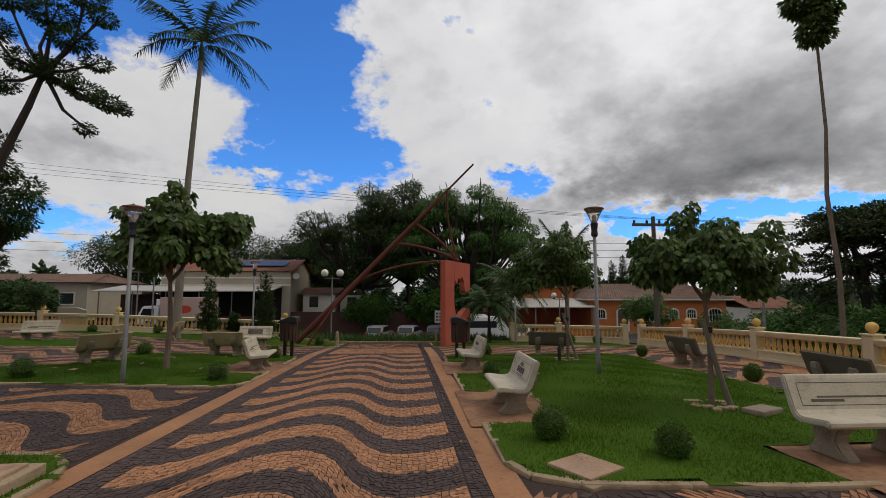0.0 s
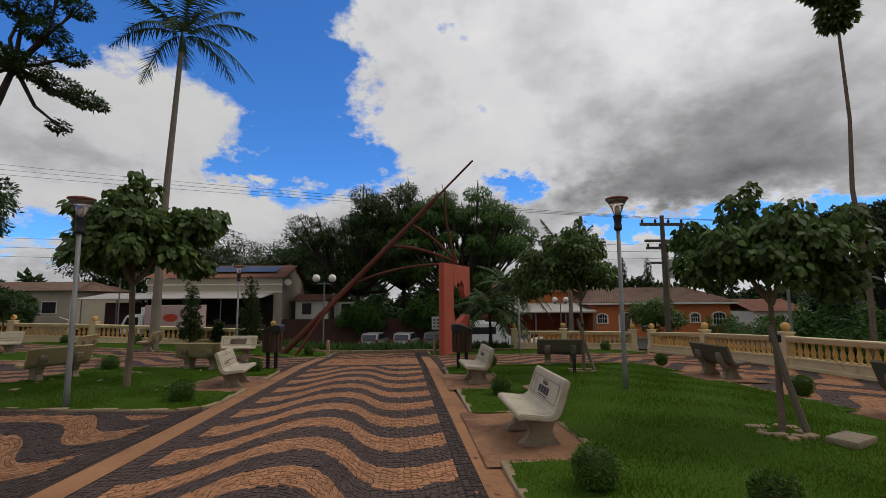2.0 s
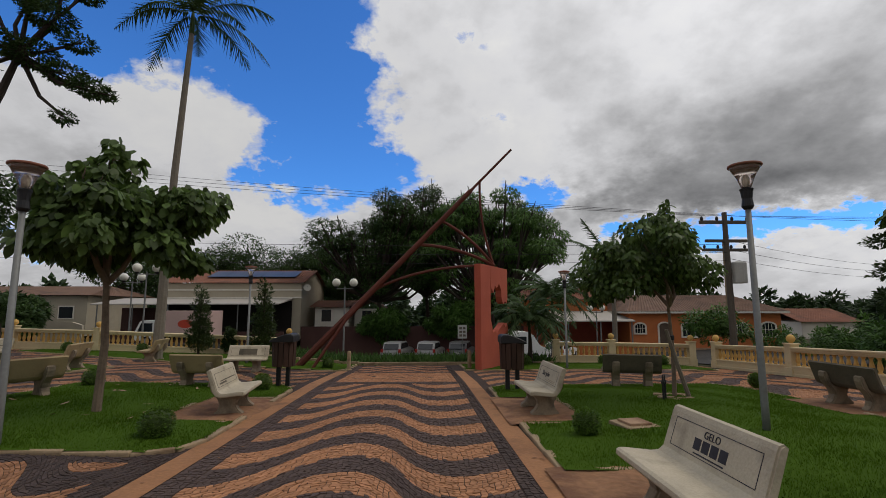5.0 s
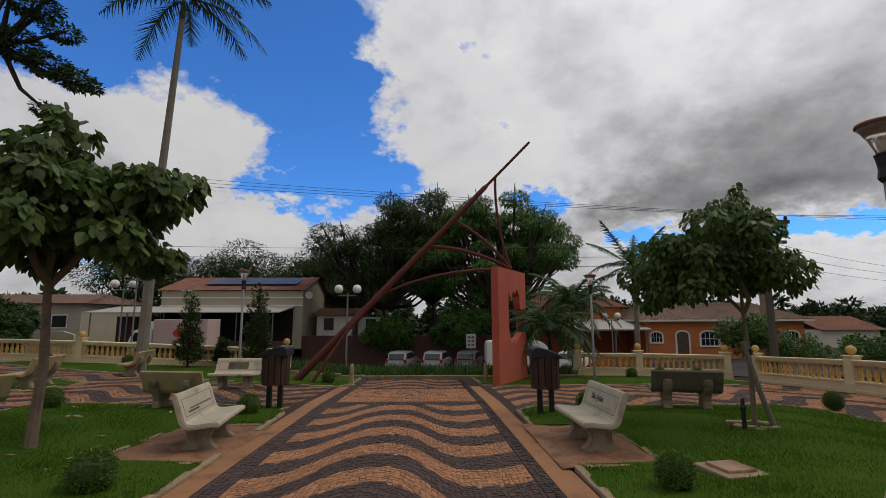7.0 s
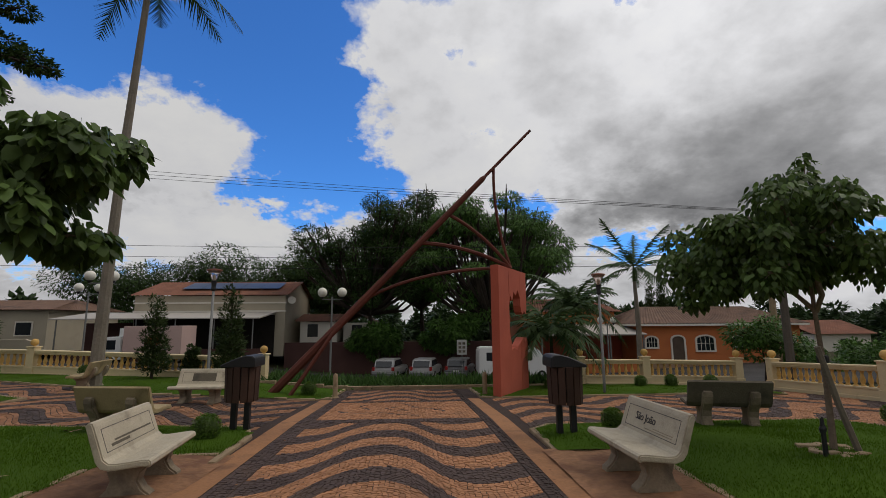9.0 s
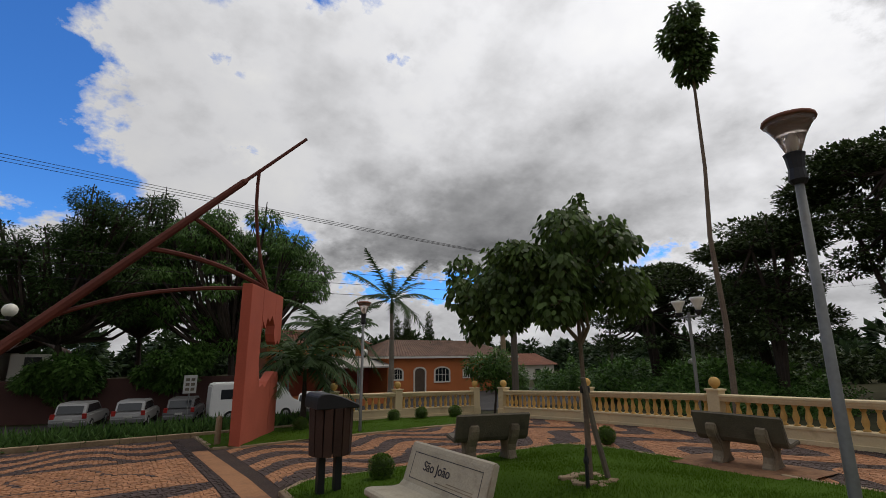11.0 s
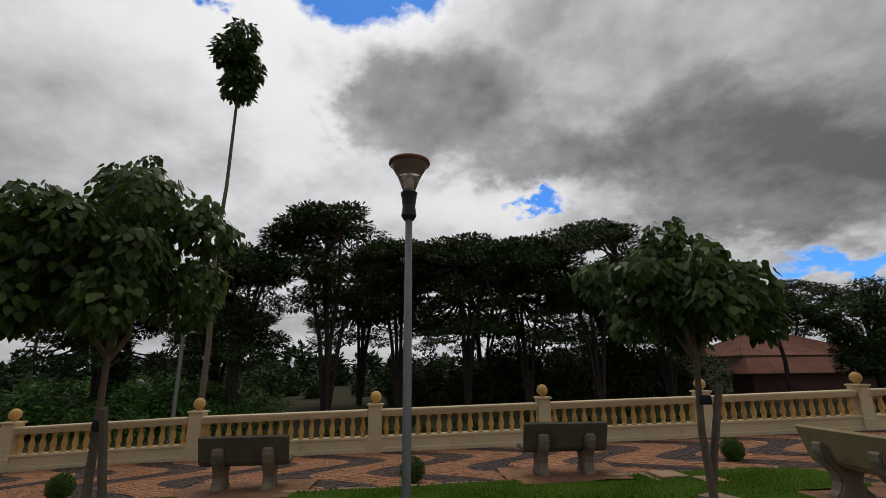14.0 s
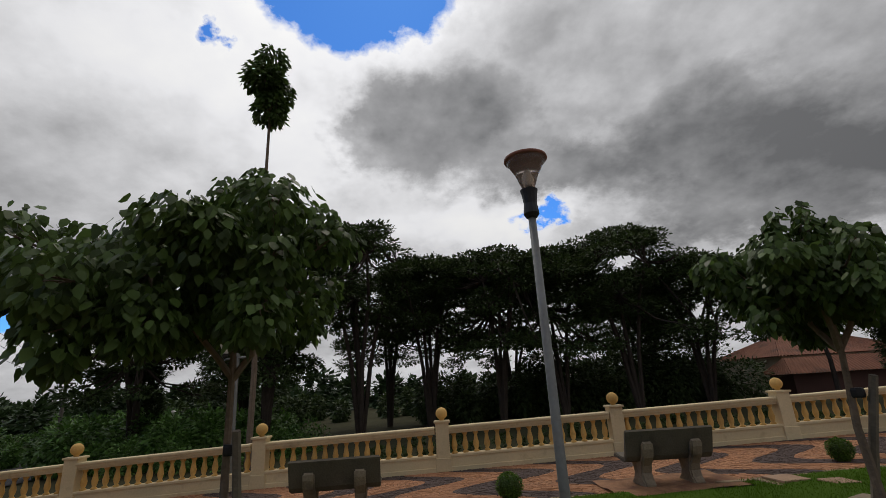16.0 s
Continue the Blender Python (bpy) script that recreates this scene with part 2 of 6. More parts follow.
M = {
    "earth": mat("earth", (0.050, 0.048, 0.026), 0.95, 0.5, 6, 0.3, 0.4, spec=0.03),
    "asphalt": mat("asphalt", (0.055, 0.052, 0.05), 0.9, 0.4, 40, 0.4, 0.3, spec=0.1),
    "dark_stone": mat("dark_stone", (0.066, 0.044, 0.037), 0.8, 0.3, 30, 1.2, 0.4, island=0.45, piece=0.5, stain=((0.13, 0.08, 0.05), 0.58, 0.5, 0.7)),
    "ochre_stone": mat("ochre_stone", (0.330, 0.158, 0.078), 0.85, 0.25, 30, 1.2, 0.4, island=0.5, piece=0.45, stain=((0.19, 0.10, 0.055), 0.58, 0.5, 1.1)),
    "joint": mat("joint", (0.045, 0.028, 0.021), 0.95, 0.5, 40, 1.5, 0.4),
    "strip": mat("strip", (0.30, 0.145, 0.066), 0.85, 0.35, 25, 1.3, 0.3, stain=((0.12, 0.06, 0.035), 0.55, 0.6, 2.2)),
    "dirt": mat("dirt", (0.25, 0.130, 0.068), 0.95, 0.5, 14, 1.6, 0.8, stain=((0.13, 0.06, 0.036), 0.50, 0.75, 2.6)),
    "kerb": mat("kerb", (0.30, 0.22, 0.135), 0.9, 0.3, 25, 2.5, 0.5, piece=0.25, stain=((0.13, 0.07, 0.04), 0.55, 0.7, 3.0)),
    "lawn": mat("lawn", (0.050, 0.094, 0.009), 0.95, 0.30, 60, 0.7, 0.4, spec=0.05),
    "blade": leaf_mat("blade", (0.074, 0.138, 0.012), 0.7, 0.45, 0.25, 0.05),
    "concrete": mat("concrete", (0.44, 0.385, 0.29), 0.85, 0.22, 45, 3.0, 0.3, piece=0.2, stain=((0.17, 0.14, 0.10), 0.56, 0.5, 3.5)),
    "concrete_tan": mat("concrete_tan", (0.36, 0.275, 0.15), 0.85, 0.22, 45, 3.0, 0.3, stain=((0.13, 0.10, 0.06), 0.55, 0.6, 2.8)),
    "concrete_dark": mat("concrete_dark", (0.125, 0.106, 0.078), 0.88, 0.3, 40, 3.0, 0.35, stain=((0.055, 0.05, 0.042), 0.52, 0.7, 2.8)),
    "concrete_leg": mat("concrete_leg", (0.26, 0.208, 0.145), 0.9, 0.3, 35, 4.0, 0.45, stain=((0.10, 0.08, 0.06), 0.52, 0.7, 3.8)),
    "ink": mat("ink", (0.03, 0.028, 0.035), 0.6, 0.4, 60, 8, 0),
    "cream": mat("cream", (0.62, 0.50, 0.30), 0.8, 0.15, 30, 1.5, 0.15, piece=0.12, stain=((0.30, 0.21, 0.11), 0.60, 0.6, 2.4)),
    "yellow": mat("yellow", (0.58, 0.355, 0.11), 0.75, 0.2, 25, 2.0, 0.15, piece=0.25, stain=((0.33, 0.18, 0.05), 0.58, 0.6, 5.0)),
    "steel": mat("steel", (0.20, 0.205, 0.20), 0.6, 0.25, 25, 3, 0.1, metal=0.3, stain=((0.13, 0.09, 0.06), 0.6, 0.5, 4.0)),
    "black_metal": mat("black_metal", (0.018, 0.018, 0.02), 0.5, 0.3, 30, 3, 0.1),
    "shade_rim": mat("shade_rim", (0.20, 0.075, 0.045), 0.6, 0.3, 30, 4, 0.1),
    "lamp_glass": glass_mat("lamp_glass", (0.82, 0.70, 0.62), 0.25),
    "globe": mat("globe", (0.72, 0.70, 0.62), 0.35, 0.1, 10, 2, 0),
    "terracotta": mat("terracotta", (0.40, 0.092, 0.055), 0.85, 0.2, 30, 1.2, 0.25, stain=((0.30, 0.07, 0.04), 0.6, 0.5, 1.5)),
    "rust": mat("rust", (0.125, 0.038, 0.026), 0.75, 0.35, 20, 1.5, 0.3, metal=0.2),
    "bin_wood": mat("bin_wood", (0.050, 0.026, 0.018), 0.75, 0.4, 40, 3, 0.3, piece=0.3),
    "bark": mat("bark", (0.175, 0.13, 0.095), 0.95, 0.4, 22, 3, 0.8),
    "bark_dark": mat("bark_dark", (0.05, 0.038, 0.03), 0.95, 0.4, 22, 3, 0.8),
    "bark_palm": mat("bark_palm", (0.20, 0.175, 0.14), 0.95, 0.35, 18, 2, 0.7),
    "stake": mat("stake", (0.17, 0.14, 0.11), 0.95, 0.35, 30, 3, 0.5),
    "leaf_young": leaf_mat("leaf_young", (0.076, 0.122, 0.030), 0.46, 0.34, 1.1, 0.22),
    "leaf_tree": leaf_mat("leaf_tree", (0.045, 0.080, 0.022), 0.55, 0.22, 0.8),
    "leaf_ficus": leaf_mat("leaf_ficus", (0.075, 0.150, 0.030), 0.50, 0.25, 1.0, 0.2),
    "leaf_dark": leaf_mat("leaf_dark", (0.054, 0.080, 0.026), 0.55, 0.18, 0.8),
    "leaf_far": leaf_mat("leaf_far", (0.035, 0.060, 0.022), 0.55, 0.2, 0.8),
    "leaf_palm": leaf_mat("leaf_palm", (0.052, 0.088, 0.030), 0.55, 0.22, 0.7),
    "leaf_box": leaf_mat("leaf_box", (0.085, 0.155, 0.020), 0.5, 0.3, 0.9, 0.2),
    "leaf_lily": leaf_mat("leaf_lily", (0.060, 0.120, 0.028), 0.55, 0.25, 0.8),
    "orange_wall": mat("orange_wall", (0.52, 0.165, 0.055), 0.85, 0.12, 20, 0.8, 0.1, stain=((0.36, 0.10, 0.04), 0.62, 0.5, 0.6)),
    "white_paint": mat("white_paint", (0.70, 0.66, 0.58), 0.8, 0.1, 20, 0.8, 0.1),
    "beige_wall": mat("beige_wall", (0.42, 0.37, 0.28), 0.85, 0.15, 20, 0.7, 0.1, stain=((0.30, 0.25, 0.18), 0.6, 0.5, 0.5)),
    "maroon_wall": mat("maroon_wall", (0.085, 0.042, 0.036), 0.9, 0.3, 20, 0.7, 0.2),
    "roof_tile": mat("roof_tile", (0.20, 0.085, 0.052), 0.85, 0.4, 12, 1.0, 0.5, stain=((0.07, 0.045, 0.035), 0.54, 0.7, 0.8), island=0.3),
    "roof_brown": mat("roof_brown", (0.150, 0.090, 0.062), 0.85, 0.4, 12, 1.0, 0.5, stain=((0.07, 0.05, 0.04), 0.54, 0.7, 0.8), island=0.3),
    "awning": mat("awning", (0.38, 0.35, 0.31), 0.7, 0.15, 15, 0.8, 0.1),
    # near-black colour that stands for the shade inside an open front
    "inside_shade": mat("inside_shade", (0.018, 0.015, 0.013), 0.9, 0.5, 5, 0.8, 0.0),
    "solar": mat("solar", (0.03, 0.038, 0.055), 0.4, 0.3, 5, 1.0, 0.0, spec=0.6),
    "glass_dark": mat("glass_dark", (0.018, 0.022, 0.026), 0.12, 0.3, 3, 0.6, 0.0, spec=0.6),
    "car_silver": mat("car_silver", (0.36, 0.36, 0.36), 0.35, 0.08, 10, 1, 0.0, metal=0.4),
    "car_grey": mat("car_grey", (0.15, 0.15, 0.155), 0.35, 0.08, 10, 1, 0.0, metal=0.4),
    "car_white": mat("car_white", (0.72, 0.72, 0.70), 0.35, 0.06, 10, 1, 0.0),
    "tyre": mat("tyre", (0.02, 0.02, 0.02), 0.9, 0.3, 30, 3, 0.1),
    "tail_red": mat("tail_red", (0.30, 0.02, 0.015), 0.35, 0.2, 10, 2, 0.0),
    "truck_box": mat("truck_box", (0.52, 0.37, 0.33), 0.6, 0.1, 10, 0.8, 0.05),
    "sign_red": mat("sign_red", (0.50, 0.06, 0.03), 0.6, 0.15, 10, 2, 0.0),
    "cable": mat("cable", (0.02, 0.02, 0.022), 0.7, 0.2, 10, 1, 0.0),
    "pole_wood": mat("pole_wood", (0.10, 0.085, 0.07), 0.9, 0.35, 20, 1.5, 0.4),
    "wood_door": mat("wood_door", (0.10, 0.07, 0.05), 0.6, 0.3, 25, 2, 0.2),
    "stone_slab": mat("stone_slab", (0.36, 0.235, 0.15), 0.9, 0.3, 25, 2.5, 0.4, stain=((0.16, 0.08, 0.045), 0.54, 0.7, 2.6)),
    "sign_grey": mat("sign_grey", (0.40, 0.40, 0.38), 0.6, 0.15, 15, 2, 0.0),
}

# ---------------------------------------------------------------- building helpers
def mesh_from(name, verts, faces, mats, smooth=False, index=None):
    me = bpy.data.meshes.new(name)
    me.from_pydata([tuple(v) for v in verts], [], [tuple(f) for f in faces])
    for mt in mats if isinstance(mats, (list, tuple)) else (mats,):
        me.materials.append(mt)
    if index is not None:
        me.polygons.foreach_set("material_index", np.asarray(index, dtype=np.int32))
    if smooth:
        me.polygons.foreach_set("use_smooth", [True] * len(me.polygons))
    me.update()
    return me


def part(name, bm, material, parent, label="", smooth=False):
    """One mesh object under a thing or under a part."""
    me = bpy.data.meshes.new(name)
    bm.to_mesh(me)
    bm.free()
    me.materials.append(material)
    if smooth:
        me.polygons.foreach_set("use_smooth", [True] * len(me.polygons))
    ob = new(name, me)
    ob.parent = parent
    return tagged(ob, label)


def piece(name, me, parent, m=None, label=""):
    ob = new(name, me)
    ob.parent = parent
    if m is not None:
        ob.matrix_basis = m
    return tagged(ob, label)


def thing(name, m, label, category, group="", kind=""):
    ob = new(name)
    ob.empty_display_size = 0.2
    ob.matrix_basis = m
    return tagged(ob, label, category, group, kind)


def box(x0, x1, y0, y1, z0, z1, bevel=0.0, bm=None):
    bm = bm or bmesh.new()
    r = bmesh.ops.create_cube(bm, size=1.0, matrix=Matrix.LocRotScale(((x0 + x1) / 2, (y0 + y1) / 2, (z0 + z1) / 2), None, (x1 - x0, y1 - y0, z1 - z0)))
    if bevel:
        edges = list({e for v in r["verts"] for e in v.link_edges})
        bmesh.ops.bevel(bm, geom=edges, offset=bevel, segments=2, affect="EDGES", profile=0.6)
    return bm


def lathe(profile, segs=10, bm=None, at=(0, 0, 0)):
    """A turned body from (radius, height) pairs."""
    bm = bm or bmesh.new()
    rings = []
    for r, h in profile:
        rings.append([bm.verts.new((at[0] + r * math.cos(2 * math.pi * i / segs), at[1] + r * math.sin(2 * math.pi * i / segs), at[2] + h)) for i in range(segs)])
    for a, b in zip(rings, rings[1:]):
        for i in range(segs):
            bm.faces.new((a[i], a[(i + 1) % segs], b[(i + 1) % segs], b[i]))
    bm.faces.new(rings[0][::-1])
    bm.faces.new(rings[-1])
    return bm


def tube(points, radii, segs=7, bm=None):
    """A bent, tapering tube through the points."""
    bm = bm or bmesh.new()
    pts = [Vector(p) for p in points]
    rings = []
    for i, p in enumerate(pts):
        d = (pts[min(i + 1, len(pts) - 1)] - pts[max(i - 1, 0)]).normalized()
        u = d.cross(Vector((0.31, 0.95, 0.07))).normalized()
        v = d.cross(u)
        r = radii[i] if isinstance(radii, (list, tuple)) else radii
        rings.append([bm.verts.new(p + r * (math.cos(2 * math.pi * k / segs) * u + math.sin(2 * math.pi * k / segs) * v)) for k in range(segs)])
    for a, b in zip(rings, rings[1:]):
        for k in range(segs):
            bm.faces.new((a[k], a[(k + 1) % segs], b[(k + 1) % segs], b[k]))
    bm.faces.new(rings[0][::-1])
    bm.faces.new(rings[-1])
    return bm


def extrude_outline(points, depth, bm=None, axis="y"):
    """A flat outline in (u, z), given depth along the other axis, from 0 to depth."""
    bm = bm or bmesh.new()
    put = (lambda u, w, h: (u, w, h)) if axis == "y" else (lambda u, w, h: (w, u, h))
    a = [bm.verts.new(put(u, 0, h)) for u, h in points]
    b = [bm.verts.new(put(u, depth, h)) for u, h in points]
    n = len(points)
    for i in range(n):
        bm.faces.new((a[i], a[(i + 1) % n], b[(i + 1) % n], b[i]))
    bm.faces.new(a[::-1])
    bm.faces.new(b)
    bmesh.ops.recalc_face_normals(bm, faces=bm.faces)
    return bm


def smoothstep(a, b, v):
    v = np.clip((v - a) / (b - a), 0, 1)
    return v * v * (3 - 2 * v)


# ---------------------------------------------------------------- the ground
def gz(x, y):
    """The height of the square's paving: it falls gently away, and rises to the west."""
    yy = np.minimum(y, 26.0)
    return (-0.05 - 0.027 * yy + 0.025 * np.clip(-3.5 - x, 0, 22) - 0.03 * np.clip(yy - 16, 0, 12) * np.clip((x + 8) / 4, 0, 1)
            - 0.025 * np.clip(x - 6.5, 0, 4.3))


def ground_z(x, y):
    far = -2.7 + 1.4 * smoothstep(-6, -20, x) + 0.7 * smoothstep(10, 30, x)
    f = smoothstep(25.5, 42, y)
    east = smoothstep(10.9, 16, x)
    base = gz(np.minimum(x, 10.9), y)
    base = base * (1 - east) + (-0.9 - 0.02 * np.clip(y, -20, 30)) * east
    return base * (1 - f) + far * f - 0.05


def gp(x, y, h=0.0):
    return (x, y, float(gz(x, y)) + h)


GARDEN_E = [(0.92, 4.75), (1.08, 4.38), (1.45, 4.17), (3.3, 4.0), (6.3, 4.0), (6.7, 4.6), (6.75, 14.6), (6.3, 15.2), (1.3, 15.2), (0.9, 14.8)]
GARDEN_W = [(-3.95, 9.45), (-3.55, 9.65), (-3.42, 10.1), (-3.62, 14.6), (-3.95, 15.4), (-8.6, 15.2), (-8.6, 12.2), (-9.6, 12.0), (-10.2, 9.6)]
GARDEN_S = [(-3.2, 3.2), (-3.22, 4.5), (-3.45, 5.0), (-3.8, 5.25), (-7.5, 5.4), (-7.5, 2.4)]
GARDEN_NE = [(0.75, 20.1), (1.3, 19.9), (9.6, 20.3), (9.9, 20.8), (9.9, 23.5), (4.6, 23.9), (2.6, 24.6), (0.7, 24.4)]
GARDEN_NW = [(-3.75, 19.9), (-3.45, 20.3), (-3.5, 24.5), (-6.6, 25.1), (-17.5, 25.0), (-17.5, 23.8), (-10.2, 21.0), (-8.2, 19.8)]
GARDEN_FAR = [(-10.5, 16.9), (-10.2, 18.6), (-12.2, 19.6), (-24, 20), (-24, 17.6), (-13, 16.6)]


def inside(poly, x, y):
    x, y = np.asarray(x, float), np.asarray(y, float)
    res = np.zeros(x.shape, bool)
    for (x0, y0), (x1, y1) in zip(poly, poly[1:] + poly[:1]):
        with np.errstate(divide="ignore", invalid="ignore"):
            res ^= ((y0 > y) != (y1 > y)) & (x < (x1 - x0) * (y - y0) / (y1 - y0 if y1 != y0 else 1e-9) + x0)
    return res


def edge_distance(poly, x, y):
    best = np.full(np.shape(x), 99.0)
    for (x0, y0), (x1, y1) in zip(poly, poly[1:] + poly[:1]):
        dx, dy = x1 - x0, y1 - y0
        s = np.clip(((x - x0) * dx + (y - y0) * dy) / (dx * dx + dy * dy), 0, 1)
        best = np.minimum(best, np.hypot(x - x0 - s * dx, y - y0 - s * dy))
    return best



def lawn_z(poly, mound, x, y):
    """A lawn is a little proud of the paving and swells towards its middle."""
    return gz(x, y) + 0.05 + mound * smoothstep(0.0, 2.2, np.minimum(edge_distance(poly, x, y), pad_distance(x, y)))


PADS = [(0.6, 1.95, 6.3, 8.65), (0.6, 1.95, 11.0, 13.3), (-4.75, -3.5, 11.2, 13.4), (3.75, 5.4, 3.8, 5.15), (6.35, 7.6, 6.6, 8.2), (6.35, 7.6, 11.3, 13.0)]


def pad_distance(x, y):
    best = np.full(np.shape(x), 99.0)
    for x0, x1, y0, y1 in PADS:
        dx = np.maximum(np.maximum(x0 - x, x - x1), 0)
        dy = np.maximum(np.maximum(y0 - y, y - y1), 0)
        best = np.minimum(best, np.hypot(dx, dy))
    return best


# ---------------------------------------------------------------- large structure: terrain, paving beds, lawns
def axis_steps(near0, near1, step, far):
    a = list(np.arange(near0, near1 + step, step))
    s = step
    while a[-1] < far:
        s *= 1.35
        a.append(a[-1] + s)
    s = step
    while a[0] > -far:
        s *= 1.35
        a.insert(0, a[0] - s)
    return np.array(a)


def sheet(name, xs, ys, zf, material, keep=None, smooth=True):
    X, Y = np.meshgrid(xs, ys)
    Z = zf(X, Y)
    n = len(xs)
    verts = np.stack([X.ravel(), Y.ravel(), Z.ravel()], 1)
    faces = []
    for j in range(len(ys) - 1):
        for i in range(n - 1):
            if keep is None or keep[j, i]:
                faces.append((j * n + i, j * n + i + 1, (j + 1) * n + i + 1, (j + 1) * n + i))
    return mesh_from(name, verts, faces, material, smooth)


ground = tagged(new("ground", sheet("ground", axis_steps(-30, 34, 2.0, 900), axis_steps(-12, 50, 2.0, 900), lambda x, y: ground_z(x, y) - 0.03, M["earth"])),
                "brown bare earth ground reaching the horizon", "ground", kind="structure")
road = tagged(new("road", sheet("road", np.arange(-90, 37, 3.0), np.arange(28.5, 46.0, 1.0), lambda x, y: ground_z(x, y) + 0.02, M["asphalt"])),
              "dark worn asphalt street beside the square", "road", kind="structure")
pavement = tagged(new("pavement", sheet("pavement", np.arange(-28, 10.9, 0.6), np.arange(-9, 25.9, 0.6), lambda x, y: gz(x, y) + 0.003, M["joint"])),
                  "reddish mortar bed under the square's mosaic paving", "pavement", kind="structure")

def on_pad(x, y):
    r = np.zeros(np.shape(x), bool)
    for x0, x1, y0, y1 in PADS:
        r |= (x > x0) & (x < x1) & (y > y0) & (y < y1)
    return r


LAWNS = [("lawn", GARDEN_E, 0.13), ("lawn", GARDEN_W, 0.06), ("lawn", GARDEN_S, 0.03), ("lawn", GARDEN_NE, 0.04), ("lawn", GARDEN_NW, 0.04), ("lawn", GARDEN_FAR, 0.04)]
KERB_STONES = []


def lawn(poly, mound, blades):
    step = 0.16
    xs = np.arange(min(p[0] for p in poly) - step, max(p[0] for p in poly) + step, step)
    ys = np.arange(min(p[1] for p in poly) - step, max(p[1] for p in poly) + step, step)
    cx, cy = np.meshgrid(xs[:-1] + step / 2, ys[:-1] + step / 2)
    keep = inside(poly, cx, cy) & ~on_pad(cx, cy)
    ob = tagged(new("lawn", sheet("lawn", xs, ys, lambda x, y: lawn_z(poly, mound, x, y) + 0.02 * (np.sin(x * 3.1 + y) * np.sin(y * 2.7) * 0.5), M["lawn"], keep)),
                "short green mown grass lawn bed edged with kerb stones", "lawn", kind="structure")
    # blades of grass
    rng = np.random.default_rng(int(abs(poly[0][0] * 100)) + 7)
    n = int(len(cx[keep]) * step * step * blades)
    px, py = rng.uniform(xs[0], xs[-1], n * 4), rng.uniform(ys[0], ys[-1], n * 4)
    ok = inside(poly, px, py) & ~on_pad(px, py)
    px, py = px[ok][:n], py[ok][:n]
    n = len(px)
    pz = lawn_z(poly, mound, px, py)
    a = rng.uniform(0, 2 * np.pi, n)
    tall = rng.uniform(0.014, 0.032, n) * (1 + 0.7 * (rng.random(n) > 0.97))
    w = 0.006
    lean = rng.uniform(0, 0.03, n)
    b = rng.uniform(0, 2 * np.pi, n)
    v = np.empty((n, 3, 3))
    v[:, 0] = np.stack([px - w * np.cos(a), py - w * np.sin(a), pz - 0.01], 1)
    v[:, 1] = np.stack([px + w * np.cos(a), py + w * np.sin(a), pz - 0.01], 1)
    v[:, 2] = np.stack([px + lean * np.cos(b), py + lean * np.sin(b), pz + tall], 1)
    tris = np.arange(n * 3).reshape(n, 3)
    tagged(new("grass", mesh_from("grass", v.reshape(-1, 3), tris.tolist(), M["blade"])), "short green grass blades on the lawn", "grass", kind="stuff")
    # kerb
    kerb = thing("kerb", Matrix(), "weathered pale concrete kerb round the lawn", "kerb", "lawn kerbs", "structure")
    rims = list(zip(poly, poly[1:] + poly[:1]))
    for x0, x1, y0, y1 in PADS[:3]:
        if inside(poly, np.array([(x0 + x1) / 2]), np.array([(y0 + y1) / 2]))[0]:
            near_x, far_x = (1.0, x1 + 0.06) if x0 > 0 else (-3.6, x0 - 0.06)
            rims += [((near_x, y0 - 0.06), (far_x, y0 - 0.06)), ((far_x, y0 - 0.06), (far_x, y1 + 0.06)), ((far_x, y1 + 0.06), (near_x, y1 + 0.06))]
    for (x0, y0), (x1, y1) in rims:
        length = math.hypot(x1 - x0, y1 - y0)
        k = max(1, round(length / 0.75))
        for i in range(k):
            s0, s1 = i / k, (i + 1) / k
            mx, my = x0 + (x1 - x0) * (s0 + s1) / 2, y0 + (y1 - y0) * (s0 + s1) / 2
            if on_pad(np.array([mx]), np.array([my]))[0]:
                continue
            KERB_STONES.append((kerb, mx, my, math.atan2(y1 - y0, x1 - x0), length / k))


for _, poly, mound in LAWNS:
    lawn(poly, mound, 1700 if poly in (GARDEN_E, GARDEN_W, GARDEN_S) else 500)
for x0, x1, y0, y1 in PADS:
    xs, ys = np.linspace(x0 + 0.12 if x0 > 0 else x0 - 0.12, x1 + 0.12 if x0 > 0 else x1 + 0.10, 10), np.linspace(y0 - 0.12, y1 + 0.12, 16)
    tagged(new("bare_earth", sheet("bare_earth", xs, ys, lambda x, y: gz(x, y) + 0.014 + 0.026 * smoothstep(-0.1, 0.3, (x - x0 if x0 > 0 else x1 - x)) + 0.012 * np.sin(x * 9 + y * 4) * np.sin(y * 7), M["dirt"])),
           "worn orange-brown bare earth pad under a bench", "bare earth", "bench pads", "structure")


def band(name, x0, x1, y0, y1, lift, material, label, shear=0.0):
    xs, ys = np.linspace(x0, x1, 3), np.arange(y0, y1 + 0.4, 0.5)
    me = sheet(name, xs, ys, lambda x, y: gz(x, y) + lift, material)
    for v in me.vertices:
        v.co.x += shear * (v.co.y - 8)
    return tagged(new(name, me), label, "paving", kind="structure")


SHEAR = -0.02
band("paving_strip", -3.38, -3.06, -6, 20.0, 0.012, M["strip"], "orange cement strip along the mosaic walk", SHEAR)
band("paving_strip", 0.57, 0.88, -6, 20.0, 0.012, M["strip"], "orange cement strip along the mosaic walk", SHEAR)


